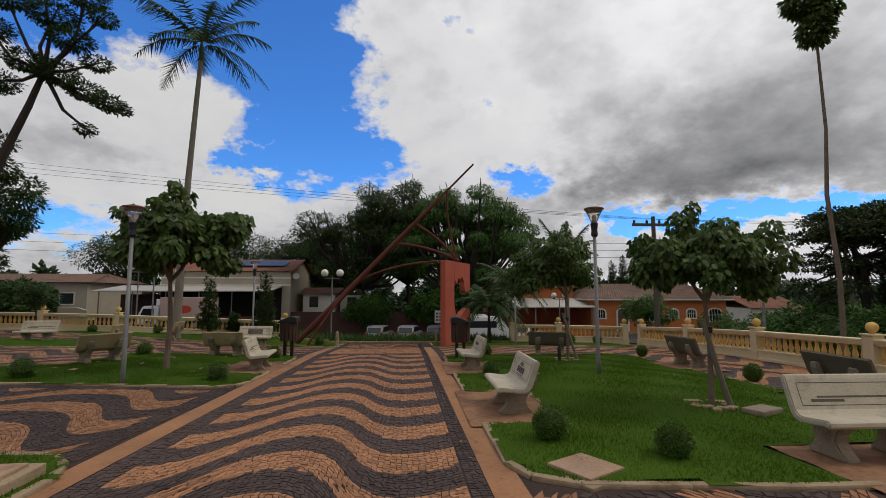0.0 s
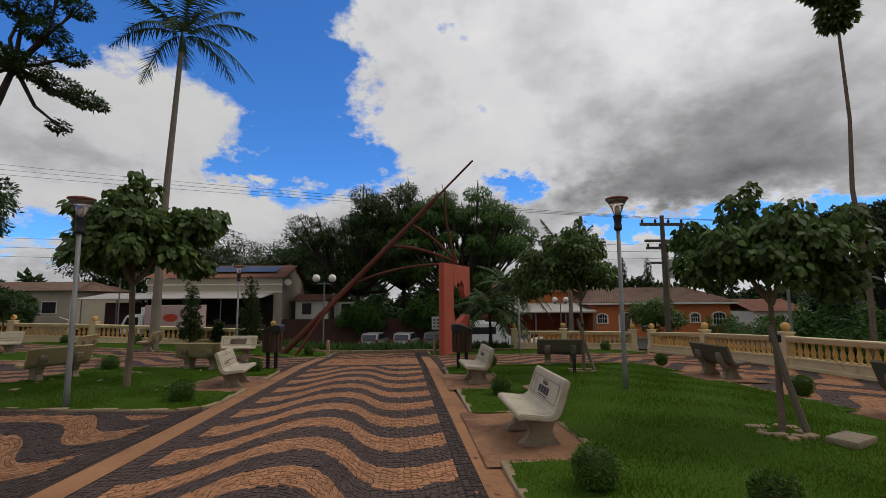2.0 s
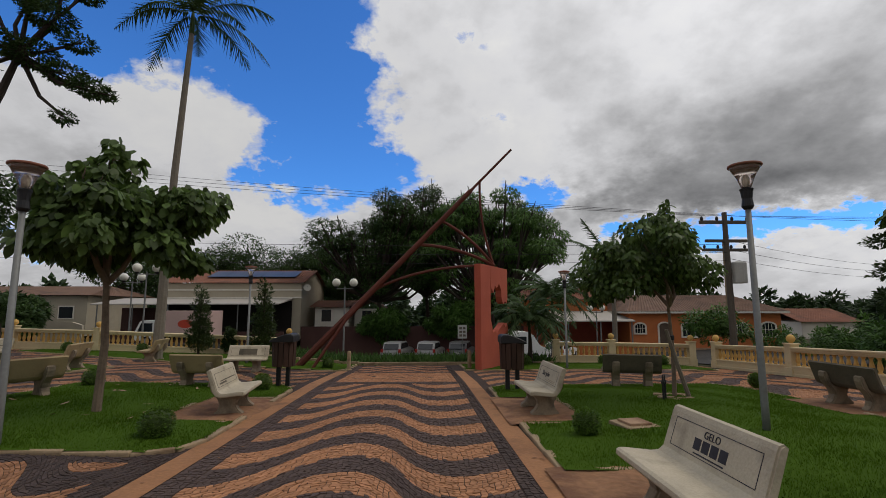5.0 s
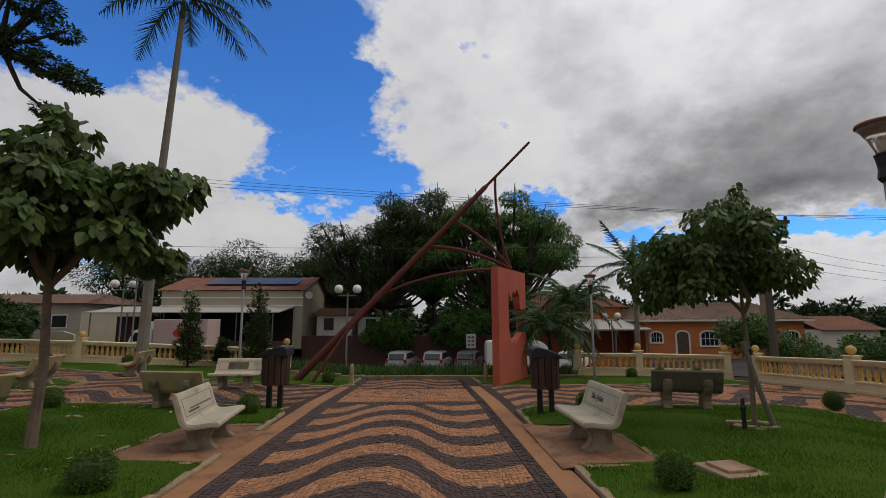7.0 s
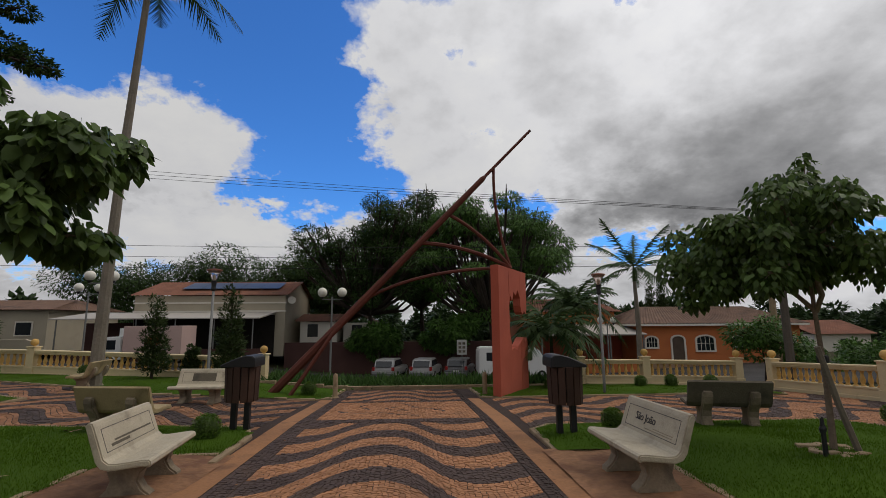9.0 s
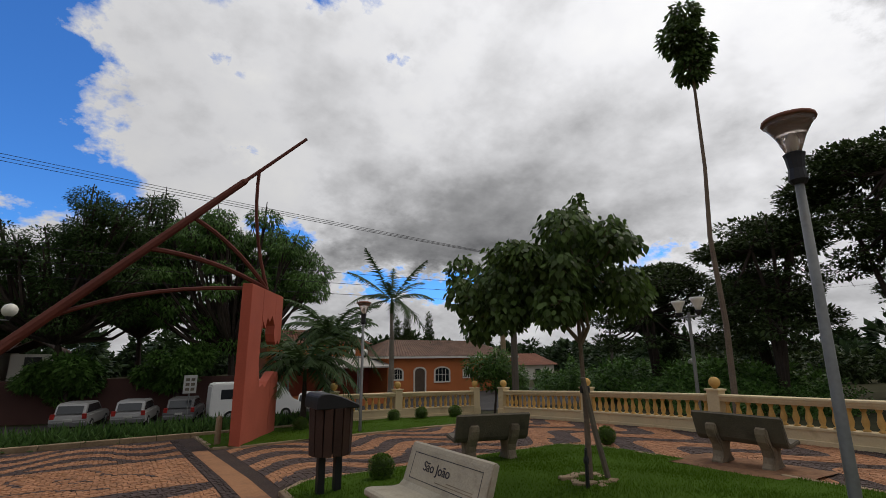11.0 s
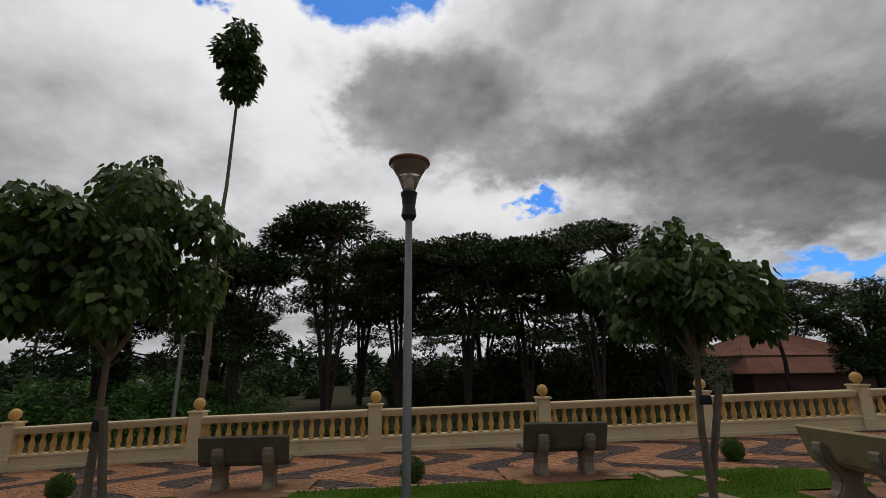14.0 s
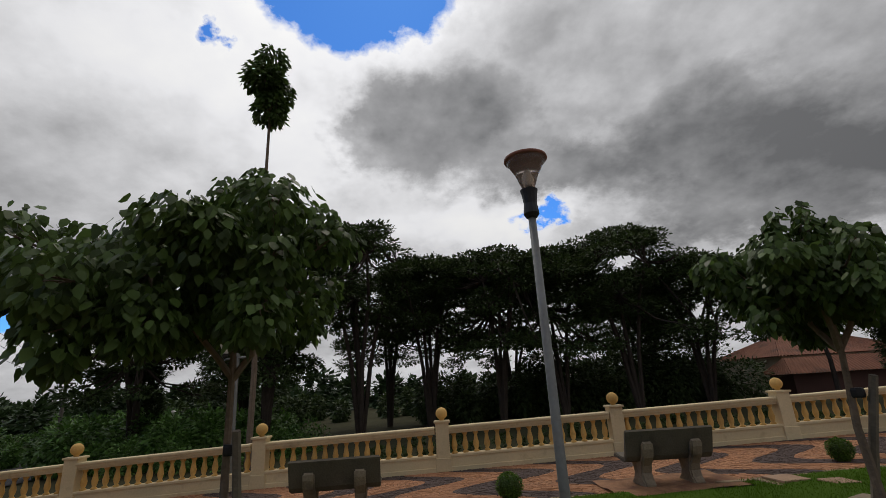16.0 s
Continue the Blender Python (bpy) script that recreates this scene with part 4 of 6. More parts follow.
def young_tree(x, y, base, h0, h1, radius, peak, seed, count, stake=True, leaf=0.21, lean=(0, 0), r0=0.05):
    rng = np.random.default_rng(seed)
    zc, rz = (h0 + h1) / 2, (h1 - h0) / 2
    blobs = []
    for i in range(38):
        a = 2.4 * i + rng.uniform(-0.3, 0.3)
        k = rng.uniform(0.30, 0.88)
        s = rng.uniform(0.15, 0.27) * radius
        blobs.append((lean[0] + radius * k * math.cos(a), lean[1] + radius * k * math.sin(a), zc - rz * 0.12 + (rng.uniform(-0.62, 0.50) - 0.3 * (k - 0.6)) * rz, s, s, rz * rng.uniform(0.16, 0.32)))
    # upright shoots over the middle
    for i in range(5):
        a = 1.3 * i
        blobs.append((peak[0] + 0.22 * radius * math.cos(a) * (i > 0), peak[1] + 0.22 * radius * math.sin(a) * (i > 0), zc + rz * (0.74 - 0.11 * i), radius * 0.10, radius * 0.10, rz * 0.28))
    blobs += [(lean[0] * 0.6, lean[1] * 0.6, zc - rz * 0.1, radius * 0.62, radius * 0.62, rz * 0.50), (lean[0], lean[1], zc - rz * 0.25, radius * 0.75, radius * 0.75, rz * 0.36)]
    forks = [[(0.0, 0.0, h0 * 0.98), (0.12 * radius * c, 0.12 * radius * s, h0 * 1.10), (0.34 * radius * c + lean[0] * 0.5, 0.34 * radius * s + lean[1] * 0.5, zc - rz * 0.2)] for c, s in ((0.9, 0.4), (-0.7, 0.7), (-0.2, -1.0))]
    t = tree("tree", x, y, base, [(0, 0, 0), (0.03, 0.02, h0 * 0.5), (-0.02, 0.0, h0), (0.0, 0.03, zc)], blobs, count, leaf, "leaf_young", "bark", YOUNG, 1.15, "young garden trees", 0.72, seed=seed, r0=r0, stems=forks)
    if stake:
        s = thing("tree_stake", pose(x + 0.05, y, base), "grey weathered wooden stake leaning against a young tree", "stake", "tree stakes")
        part("post", tube([(-0.20, -0.12, 1.22), (0.0, -0.09, 0.55), (0.20, -0.10, -0.1)], [0.035, 0.038, 0.04], 6), M["stake"], s)
        part("tie", lathe([(0.055, 1.02), (0.062, 1.04), (0.062, 1.09), (0.055, 1.11)], 8, at=(-0.07, -0.03, 0)), M["black_metal"], s, "black rubber tie")
        ring = thing("tree_pit", pose(x, y, base), "pale stones and cement round a young tree's foot", "stones", "tree pits")
        for i in range(13):
            a = 2 * math.pi * i / 13
            bm = box(-0.07 - 0.012 * (i % 3), 0.07, -0.05, 0.05 + 0.01 * (i % 2), -0.08, 0.004 + 0.008 * (i % 3), 0.015)
            bmesh.ops.transform(bm, matrix=Matrix.Rotation(a, 4, "Z") @ Matrix.Translation((0.22 + 0.06 * (i % 2), 0, 0)) @ Matrix.Rotation(0.7 * i, 4, "Z"), verts=bm.verts)
            part("stone", bm, M["kerb"], ring)
    return t


young_tree(4.29, 6.75, float(lawn_z(GARDEN_E, 0.13, 4.29, 6.75)), 1.50, 3.05, 1.08, (-0.1, 0.1), 3, 9500, True, 0.098, (0.05, 0.05), 0.044)
young_tree(4.05, 12.5, float(lawn_z(GARDEN_E, 0.13, 4.05, 12.5)), 1.68, 3.72, 1.40, (0.0, -0.1), 5, 13000, True, 0.098, (-0.42, 0.36), 0.042)
young_tree(-5.85, 11.6, float(lawn_z(GARDEN_W, 0.06, -5.85, 11.6)), 2.10, 4.45, 1.66, (0.2, -0.4), 8, 9000, False, 0.175, (0.0, 0.0), 0.07)


def shrub(x, y, base, r=0.22, label="small round clipped green box shrub on the lawn"):
    rng = np.random.default_rng(int(abs(x * 91 + y * 53)))
    t = thing("shrub", pose(x, y, base), label, "shrub", "box shrubs")
    part("stem", tube([(0, 0, -0.05), (0.01, 0, r)], [0.03, 0.02], 5), M["bark_dark"], t)
    core = lathe([(r * 0.82 * math.sin(a) + 0.002, r * (0.85 - 0.8 * math.cos(a))) for a in np.linspace(0.1, 3.0, 8)], 10)
    part("core", core, M["leaf_dark"], t)
    d = rng.normal(0, 1, (2200, 3))
    d /= np.linalg.norm(d, axis=1)[:, None]
    p = d * np.array([r, r, r * 0.92]) * (rng.uniform(0.84, 1.0, (2200, 1)) + 0.07 * np.sin(d[:, :1] * 9 + 2) * np.sin(d[:, 1:2] * 8) * np.cos(d[:, 2:] * 7)) + np.array([0, 0, r * 0.86])
    v, f = leaves(rng, p, d, 0.026, -0.1, 0.72)
    piece("foliage", mesh_from("foliage", v, f.tolist(), M["leaf_box"]), t)
    return t


for x, y, r in ((1.54, 5.45, 0.20), (2.60, 4.74, 0.18), (1.6, 10.05, 0.185), (2.15, 14.5, 0.18)):
    shrub(x, y, float(lawn_z(GARDEN_E, 0.13, x, y)), r)
for x, y, r in ((7.2, 14.8, 0.18), (7.1, 9.7, 0.19), (7.5, 4.4, 0.18), (-4.1, 10.2, 0.22), (-8.0, 14.6, 0.22), (-4.2, 14.4, 0.21), (-7.9, 10.1, 0.22), (-4.15, 20.9, 0.22), (6.4, 22.6, 0.21), (7.6, 22.9, 0.23), (8.8, 22.6, 0.24),
                (-12.8, 24.4, 0.22), (-15.8, 24.2, 0.22), (3.2, 22.0, 0.22)):
    shrub(x, y, float(gz(x, y)) + 0.03, r)


def frond(rng, way, length, rise, sag, leaflet, width=0.075):
    """One feather leaf: places along a bent rib with leaflets on both sides."""
    n = 40
    s = np.linspace(0.08, 1.0, n)
    out = np.stack([math.cos(way) * length * s, math.sin(way) * length * s, length * (rise * s - sag * s ** 2.2)], 1)
    tang = np.gradient(out, axis=0)
    tang /= np.linalg.norm(tang, axis=1)[:, None]
    side = np.cross(tang, [0, 0, 1.0])
    side /= np.linalg.norm(side, axis=1)[:, None] + 1e-9
    v, f = [], []
    for k in (-1, 1):
        ln = leaflet * np.sin(np.pi * np.clip(s * 0.93 + 0.06, 0, 1)) ** 0.6
        tip = out + (side * k * 0.75 + tang * 0.55 + np.array([0, 0, -0.45]) + rng.normal(0, 0.12, (n, 3))) * ln[:, None]
        for i in range(n):
            b = len(v)
            v += [out[i] - tang[i] * width * 0.5, out[i] + tang[i] * width * 0.5, tip[i]]
            f.append((b, b + 1, b + 2))
    b = len(v)
    for i in range(n):
        v += [out[i] + [0, 0, 0.012], out[i] - [0, 0, 0.012]]
    for i in range(n - 1):
        f.append((b + 2 * i, b + 2 * i + 1, b + 2 * i + 3, b + 2 * i + 2))
    return v, f


def palm(x, y, base, trunk, r0, fronds, length, leaflet, label, seed, rise=(0.15, 1.0), sag=(0.45, 0.9), bark="bark_palm"):
    rng = np.random.default_rng(seed)
    t = thing("palm_tree", pose(x, y, base), label, "palm tree", "palm trees")
    pts = [Vector(p) for p in trunk]
    n = len(pts)
    rr = [r0 * (1 - 0.5 * i / (n - 1)) for i in range(n)]
    part("trunk", tube([pts[0] - Vector((0, 0, 0.2))] + pts, [r0 * 1.3] + rr, 10), M[bark], t)
    part("crownshaft", tube([pts[-1], pts[-1] + Vector((0, 0, r0 * 5))], [rr[-1] * 1.15, rr[-1] * 0.5], 8), M["leaf_palm"], t, "green crownshaft")
    top = pts[-1] + Vector((0, 0, r0 * 4))
    for i in range(fronds):
        k = i / max(1, fronds - 1)
        v, f = frond(rng, i * 2.399 + rng.uniform(-0.2, 0.2), length * rng.uniform(0.85, 1.1), rise[0] + (rise[1] - rise[0]) * k, sag[1] + (sag[0] - sag[1]) * k, leaflet)
        piece("frond", mesh_from("frond", v, f, M["leaf_palm"]), t, Matrix.Translation(top))
    return t


palm(-10.42, 21.3, float(gz(-10.42, 21.3)), [(0, 0, 0), (0.12, -0.1, 3.2), (0.28, -0.2, 7), (0.60, -0.3, 12.5)], 0.19, 17, 3.0, 0.75, "tall slender palm tree with a grey ringed trunk", 4, (0.15, 1.5), (0.65, 0.75))
palm(3.6, 23.2, float(gz(3.6, 23.2)), [(0, 0, 0), (0.02, 0, 0.8), (0, 0, 1.4)], 0.11, 28, 1.8, 0.5, "small feathery garden palm beside the monument", 11, (0.1, 1.2), (0.5, 0.9), "bark_dark")
palm(5.2, 25.6, float(ground_z(5.2, 25.6)), [(0, 0, 0), (0.02, 0, 1.6), (0, 0, 2.6)], 0.12, 28, 1.9, 0.5, "feathery garden palm behind the balustrade", 12, (0.1, 1.2), (0.5, 0.9), "bark_dark")
palm(9.4, 29.0, float(ground_z(9.4, 29.0)), [(0, 0, 0), (0.05, 0, 2.4), (0, 0, 4.6)], 0.16, 13, 2.3, 0.5, "palm tree with arching fronds by the street", 13, (0.0, 1.3), (0.2, 0.8), "bark_palm")


def cypress(x, y, base, h, r, leaf=0.13):
    blobs = [(0.12 * math.sin(k * 2.1), 0.12 * math.cos(k * 2.1), h * (0.18 + 0.78 * k / 11), r * (1.0 - 0.75 * k / 11), r * (1.0 - 0.75 * k / 11), h * 0.10) for k in range(12)]
    tree("conifer", x, y, base, [(0, 0, 0), (0, 0, h * 0.5), (0, 0, h * 0.9)], blobs, 4500, leaf, "leaf_dark", "bark_dark", "dark green pointed conical conifer", -0.6, "conifers", 0.35, False, r0=0.05)


cypress(-9.9, 23.3, float(gz(-9.9, 23.3)), 2.75, 0.5)
cypress(-6.7, 21.5, float(gz(-6.7, 21.5)), 3.0, 0.5)
cypress(-9.0, 24.2, float(gz(-9.0, 24.2)), 1.1, 0.25)
for x, y, h in ((26.5, 62, 7.4), (28.4, 63, 8.2), (33.5, 66, 8.6), (29.5, 27.5, 6.2)):
    cypress(x, y, -1.9, h, 1.1, 0.34)

rng = np.random.default_rng(21)
# the big street trees beyond the monument
FICUS = "large dense green street tree with a dark branching trunk"
tree("tree", -5.2, 48.5, -2.9, [(0, 0, 0), (0.2, 0, 2.5), (-0.2, 0, 5)], blob_cloud(rng, 0, 0, 10.2, 7.4, 5.5, 5.2, 90, 1.2, 0.6), 48000, 0.26, "leaf_tree", "bark_dark", FICUS, 0.3, "street trees", 0.4, seed=1, r0=0.4)
tree("tree", 5.0, 47.5, -2.9, [(0, 0, 0), (0.3, 0, 2.2), (0.1, 0, 4.5)], blob_cloud(rng, -0.2, 0, 10.2, 8.0, 5.0, 5.8, 110, 1.15, 0.55), 46000, 0.33, "leaf_ficus", "bark_dark", FICUS, 0.9, "street trees", 0.34, seed=2, r0=0.4)
tree("tree", -1.0, 52.0, -2.9, [(0, 0, 0), (0.3, 0, 2.2), (0.1, 0, 5.5)], blob_cloud(rng, 0, 0, 11.4, 5.6, 4.0, 5.6, 75, 1.25, 0.65), 38000, 0.30, "leaf_tree", "bark_dark", FICUS, 0.3, "street trees", 0.4, seed=3, r0=0.35)
for k, (x, y, h, w) in enumerate([(-14.5, 60, 11.0, 5.0), (-21.5, 62, 11.4, 5.5), (-29, 62, 10.8, 5.5), (-10.5, 57, 9.0, 4.0), (-37, 61, 10.0, 5.5), (-25.5, 32, 3.6, 1.7), (-29, 36, 4.2, 2.0), (-34, 38, 5.0, 2.4), (1.5, 46.0, 4.8, 2.2), (-4.5, 46.2, 4.0, 2.0), (12, 52, 6.5, 3.5)]):
    tree("tree", x, y, -2.6 if x > -9 else -1.5, [(0, 0, 0), (0.2, 0, h * 0.3), (0.1, 0, h * 0.5)], blob_cloud(rng, 0, 0, h * 0.66, w, w * 0.8, h * 0.34, 18, w * 0.40), 12000, 0.36, "leaf_tree" if k < 8 else "leaf_ficus", "bark_dark",
         "dark green leafy tree behind the houses", 0.4, "trees behind the houses", 0.4, seed=30 + k, r0=0.2)
# feathery tree at the west edge, reaching over the lawn
tree("tree", -21.6, 23.0, float(gz(-21.6, 23.0)), [(0, 0, 0), (0.6, 0, 4.0), (1.8, 0, 8.0), (2.7, 0.2, 10.8), (3.3, 0.2, 12.6)],
     [(3.9, 0.2, 12.6, 1.0, 1.0, 0.6), (3.5, 0.3, 15.6, 1.2, 1.1, 0.6), (4.6, 0, 14.2, 1.0, 1.0, 0.5), (5.3, 0.2, 11.7, 0.9, 0.9, 0.4), (6.4, 0.2, 11.1, 0.8, 0.8, 0.35), (7.2, 0, 10.7, 0.45, 0.5, 0.25),
      (5.6, 0, 9.7, 0.45, 0.5, 0.3), (2.2, 0.5, 13.3, 1.0, 1.0, 0.5), (1.2, 0, 12.0, 1.1, 1.0, 0.5), (4.9, 0.4, 16.7, 1.0, 1.0, 0.5), (2.8, 0.3, 17.4, 1.2, 1.1, 0.6), (5.9, 0, 13.0, 0.7, 0.7, 0.3),
      (0.5, 0.2, 14.8, 1.1, 1.0, 0.6), (6.0, 0.1, 15.4, 0.7, 0.7, 0.35), (1.0, 0.4, 16.6, 1.1, 1.0, 0.5)],
     19000, 0.17, "leaf_tree", "bark_dark", "feathery-leaved tall tree with a leaning grey trunk", 0.2, "", 0.45, seed=5, r0=0.27)
tree("tree", -20.9, 24.3, float(gz(-20.9, 24.3)), [(0, 0, 0), (0.2, 0, 1.8), (0.1, 0, 3.6)], blob_cloud(rng, -0.6, 0, 6.4, 2.2, 1.6, 3.6, 22, 0.9), 12000, 0.24, "leaf_tree", "bark_dark",
     "leafy dark green tree at the square's west edge", 0.4, seed=6, r0=0.14)
tree("tree", -17.6, 23.0, float(gz(-17.6, 23.0)), [(0, 0, 0), (0.05, 0, 0.6), (0, 0, 1.2)], blob_cloud(rng, 0, 0, 1.7, 0.6, 0.6, 0.8, 7, 0.35), 1200, 0.14, "leaf_tree", "bark_dark",
     "small dark bushy tree on the west lawn", 0.2, seed=7, r0=0.05)
# corner bush and the lone tall tree beyond the east balustrade
tree("tree", 12.4, 24.9, float(ground_z(12.4, 24.9)), [(0, 0, 0), (0.1, 0, 0.8), (0, 0, 1.5)], blob_cloud(rng, 0, 0, 1.9, 1.1, 1.0, 1.4, 14, 0.55), 4200, 0.17, "leaf_ficus", "bark_dark",
     "bushy green tree growing at the balustrade's corner", 0.3, seed=8, r0=0.06)
tree("tree", 15.6, 16.5, float(ground_z(15.6, 16.5)), [(0, 0, 0), (0.0, -0.05, 3.5), (-0.2, 0.0, 6.5), (-0.12, -0.1, 9.0), (-0.3, -0.2, 12.4)],
     [(-0.35, -0.2, 13.0, 0.6, 0.6, 0.7), (-0.5, 0.0, 14.2, 0.8, 0.8, 0.6), (-0.1, -0.3, 13.8, 0.65, 0.65, 0.6), (-0.4, -0.2, 15.1, 0.6, 0.6, 0.5)], 2600, 0.26, "leaf_young", "bark",
     "very tall thin bare trunk with a small leafy top", 0.8, "", 0.5, seed=9, r0=0.105)


# umbrella-crowned grove beyond the east balustrade
def umbrella(x, y, base, h, w, seed, count):
    r = np.random.default_rng(seed)
    stems = []
    for i in range(4):
        a = r.uniform(0, 6.28)
        k = r.uniform(0.35, 0.75) * w
        stems.append([(0.1 * math.cos(a), 0.1 * math.sin(a), 0), (0.25 * k * math.cos(a), 0.25 * k * math.sin(a), h * 0.32), (0.55 * k * math.cos(a + 0.2), 0.55 * k * math.sin(a + 0.2), h * 0.58), (k * math.cos(a), k * math.sin(a), h * 0.78)])
    blobs = []
    for i in range(64):
        a, k = r.uniform(0, 6.28), math.sqrt(r.uniform(0.02, 1.0))
        s = r.uniform(0.75, 1.25)
        # a domed roof of flat sprays, and lower tiers under it
        tier = 0.0 if i < 36 else r.uniform(0.10, 0.46)
        blobs.append((w * k * math.cos(a), w * k * math.sin(a), h * (0.965 - 0.20 * k * k - tier), s * 1.25, s * 1.25, s * 0.36))
    tree("tree", x, y, base, [(0, 0, 0), (0.15, 0.1, h * 0.3), (0.0, 0.3, h * 0.62)], blobs, count, 0.25, "leaf_dark", "bark_dark", "umbrella-crowned dark tree with several bare crooked trunks", -0.05, "grove trees", 0.55, seed=seed, r0=0.2, stems=stems)


for k, (x, y, h, w) in enumerate([(29.5, 15.0, 13.5, 3.7), (33, 10.8, 11.9, 3.6), (30.5, 6.3, 11.4, 3.5), (31, 2.2, 11.2, 3.5), (30.5, -2.4, 12.2, 4.4), (31.5, -7.6, 10.2, 3.7), (38, 14, 12.0, 4.5), (40, 4, 12.0, 5.5),
                                  (37, 24.5, 8.5, 3.0), (40, -7.5, 11.4, 4.6), (50, -13, 11.0, 5.0), (48, -30, 11.0, 6.0), (27.5, 20.0, 10.2, 2.4), (27.5, 27.0, 8.6, 3.2)]):
    umbrella(x, y, float(ground_z(np.array(float(x)), np.array(float(y)))), h, w, 50 + k, 24000)


flat = [(2.6 * math.cos(2.4 * i) * math.sqrt(i / 15), 2.6 * math.sin(2.4 * i) * math.sqrt(i / 15), 7.0 - 0.11 * i, 0.95, 0.95, 0.32) for i in range(16)]
tree("tree", 27.6, -12.9, -1.3, [(0, 0, 0), (-0.15, 0.1, 3.0), (0.1, 0.3, 5.6)], flat, 8000, 0.26, "leaf_dark", "bark_dark", "flat-crowned dark tree in front of a red-roofed house", 0.1, "grove trees", 0.4, seed=84, r0=0.17)
tree("tree", 26.0, -17.2, float(ground_z(np.array(26.0), np.array(-17.2))), [(0, 0, 0), (0.1, 0, 1.5), (0, 0.1, 3.5)], blob_cloud(rng, 0, 0, 4.1, 2.3, 2.3, 3.1, 34, 0.85), 15000, 0.24, "leaf_dark", "bark_dark",
     "dense dark evergreen tree behind the balustrade", 0.3, "", 0.5, seed=83, r0=0.2)


def thicket(name, x0, x1, y0, y1, base, h, n, leaf, key, label, seed):
    """A wall of undergrowth or far woods that nobody could count."""
    r = np.random.default_rng(seed)
    blobs = []
    for _ in range(n):
        hh = h * r.uniform(0.45, 1.0)
        blobs.append((r.uniform(x0, x1), r.uniform(y0, y1), base + hh * 0.55, r.uniform(0.5, 1.0) * h * 0.35, r.uniform(0.5, 1.0) * h * 0.35, hh * 0.5))
    p, d = crown_points(r, blobs, n * 420)
    v, f = leaves(r, p, d, leaf, 0.4, 0.65)
    tagged(new(name, mesh_from(name, v, f.tolist(), M[key])), label, "bushes", kind="stuff")


thicket("undergrowth", 34, 46, -13.5, 11, -1.3, 4.4, 90, 0.32, "leaf_dark", "dark undergrowth beneath the grove", 71)
# added dark leaves: they give the baluster gaps their shade
thicket("bushes", 12.6, 24, -13, 13, -1.35, 0.9, 110, 0.12, "leaf_dark", "low dark leaves added behind the balustrade for the shade between its balusters", 80)
thicket("bushes", 26, 37, 36.5, 44, -2.1, 2.1, 50, 0.2, "leaf_ficus", "green bushes beside the street", 86)
thicket("bushes", 32, 46, 30, 40, -2.2, 3.2, 50, 0.26, "leaf_ficus", "green bushes and low trees beyond the corner", 85)
thicket("bushes", 20, 27, 16.5, 24, -1.9, 2.2, 60, 0.14, "leaf_ficus", "green bushes below the balustrade", 78)
thicket("undergrowth", 33, 40, -12, 3, -1.3, 6.0, 50, 0.27, "leaf_dark", "dark undergrowth beneath the grove", 79)
thicket("bushes", 22, 36, 20, 29, -1.6, 2.6, 60, 0.26, "leaf_ficus", "green bushes and low trees beyond the corner", 72)
thicket("undergrowth", 48, 62, -14, 44, -1.8, 3.4, 60, 0.5, "leaf_dark", "dark undergrowth beyond the grove", 77)
thicket("far_woods", 70, 130, 10, 120, -4, 9.0, 110, 1.3, "leaf_far", "distant green wooded hills", 73)
thicket("far_woods", 70, 140, -110, 10, -4, 9.0, 110, 1.3, "leaf_far", "distant green wooded hills", 74)
thicket("far_woods", -90, 70, 90, 130, -3, 9.0, 120, 1.3, "leaf_far", "distant green woods behind the town", 75)
thicket("far_woods", -130, -60, -20, 90, -3, 9.0, 90, 1.3, "leaf_far", "distant green woods west of the square", 76)


def lily_bed():
    """Strap-leaved plants in a long bed at the street side."""
    r = np.random.default_rng(81)
    t = thing("flower_bed", pose(0, 0, 0), "long bed of green strap-leaved lilies at the street edge", "flower bed", kind="structure")
    n = 5200
    x, y = r.uniform(-6.6, 4.6, n), r.uniform(23.5, 25.6, n)
    z = ground_z(x, y) + 0.05
    d = np.stack([r.normal(0, 0.5, n), r.normal(0, 0.5, n), np.ones(n)], 1)
    v, f = leaves(r, np.stack([x, y, z], 1), d, 0.48, 0.1, 0.10, 0.2)
    piece("foliage", mesh_from("foliage", v, f.tolist(), M["leaf_lily"]), t)
    for i in range(14):
        x0 = -6.6 + 0.8 * i
        bm = box(0.005, 0.795, -0.07, 0.07, -0.2, 0.13, 0.015)
        p = part("kerb_stone", bm, M["kerb"], t)
        p.matrix_basis = Matrix.Translation((x0, 23.3, float(gz(x0, 23.3))))


lily_bed()
for x in (-3.35, 0.9):
    t = thing("bollard", pose(*gp(x, 20.6)), "short pale concrete bollard at the walk's end", "bollard", "bollards")
    part("shaft", lathe([(0.07, -0.1), (0.068, 0.6), (0.05, 0.66), (0.01, 0.68)], 10), M["kerb"], t)
    part("foot", lathe([(0.11, -0.1), (0.11, 0.03), (0.08, 0.05)], 10), M["kerb"], t)


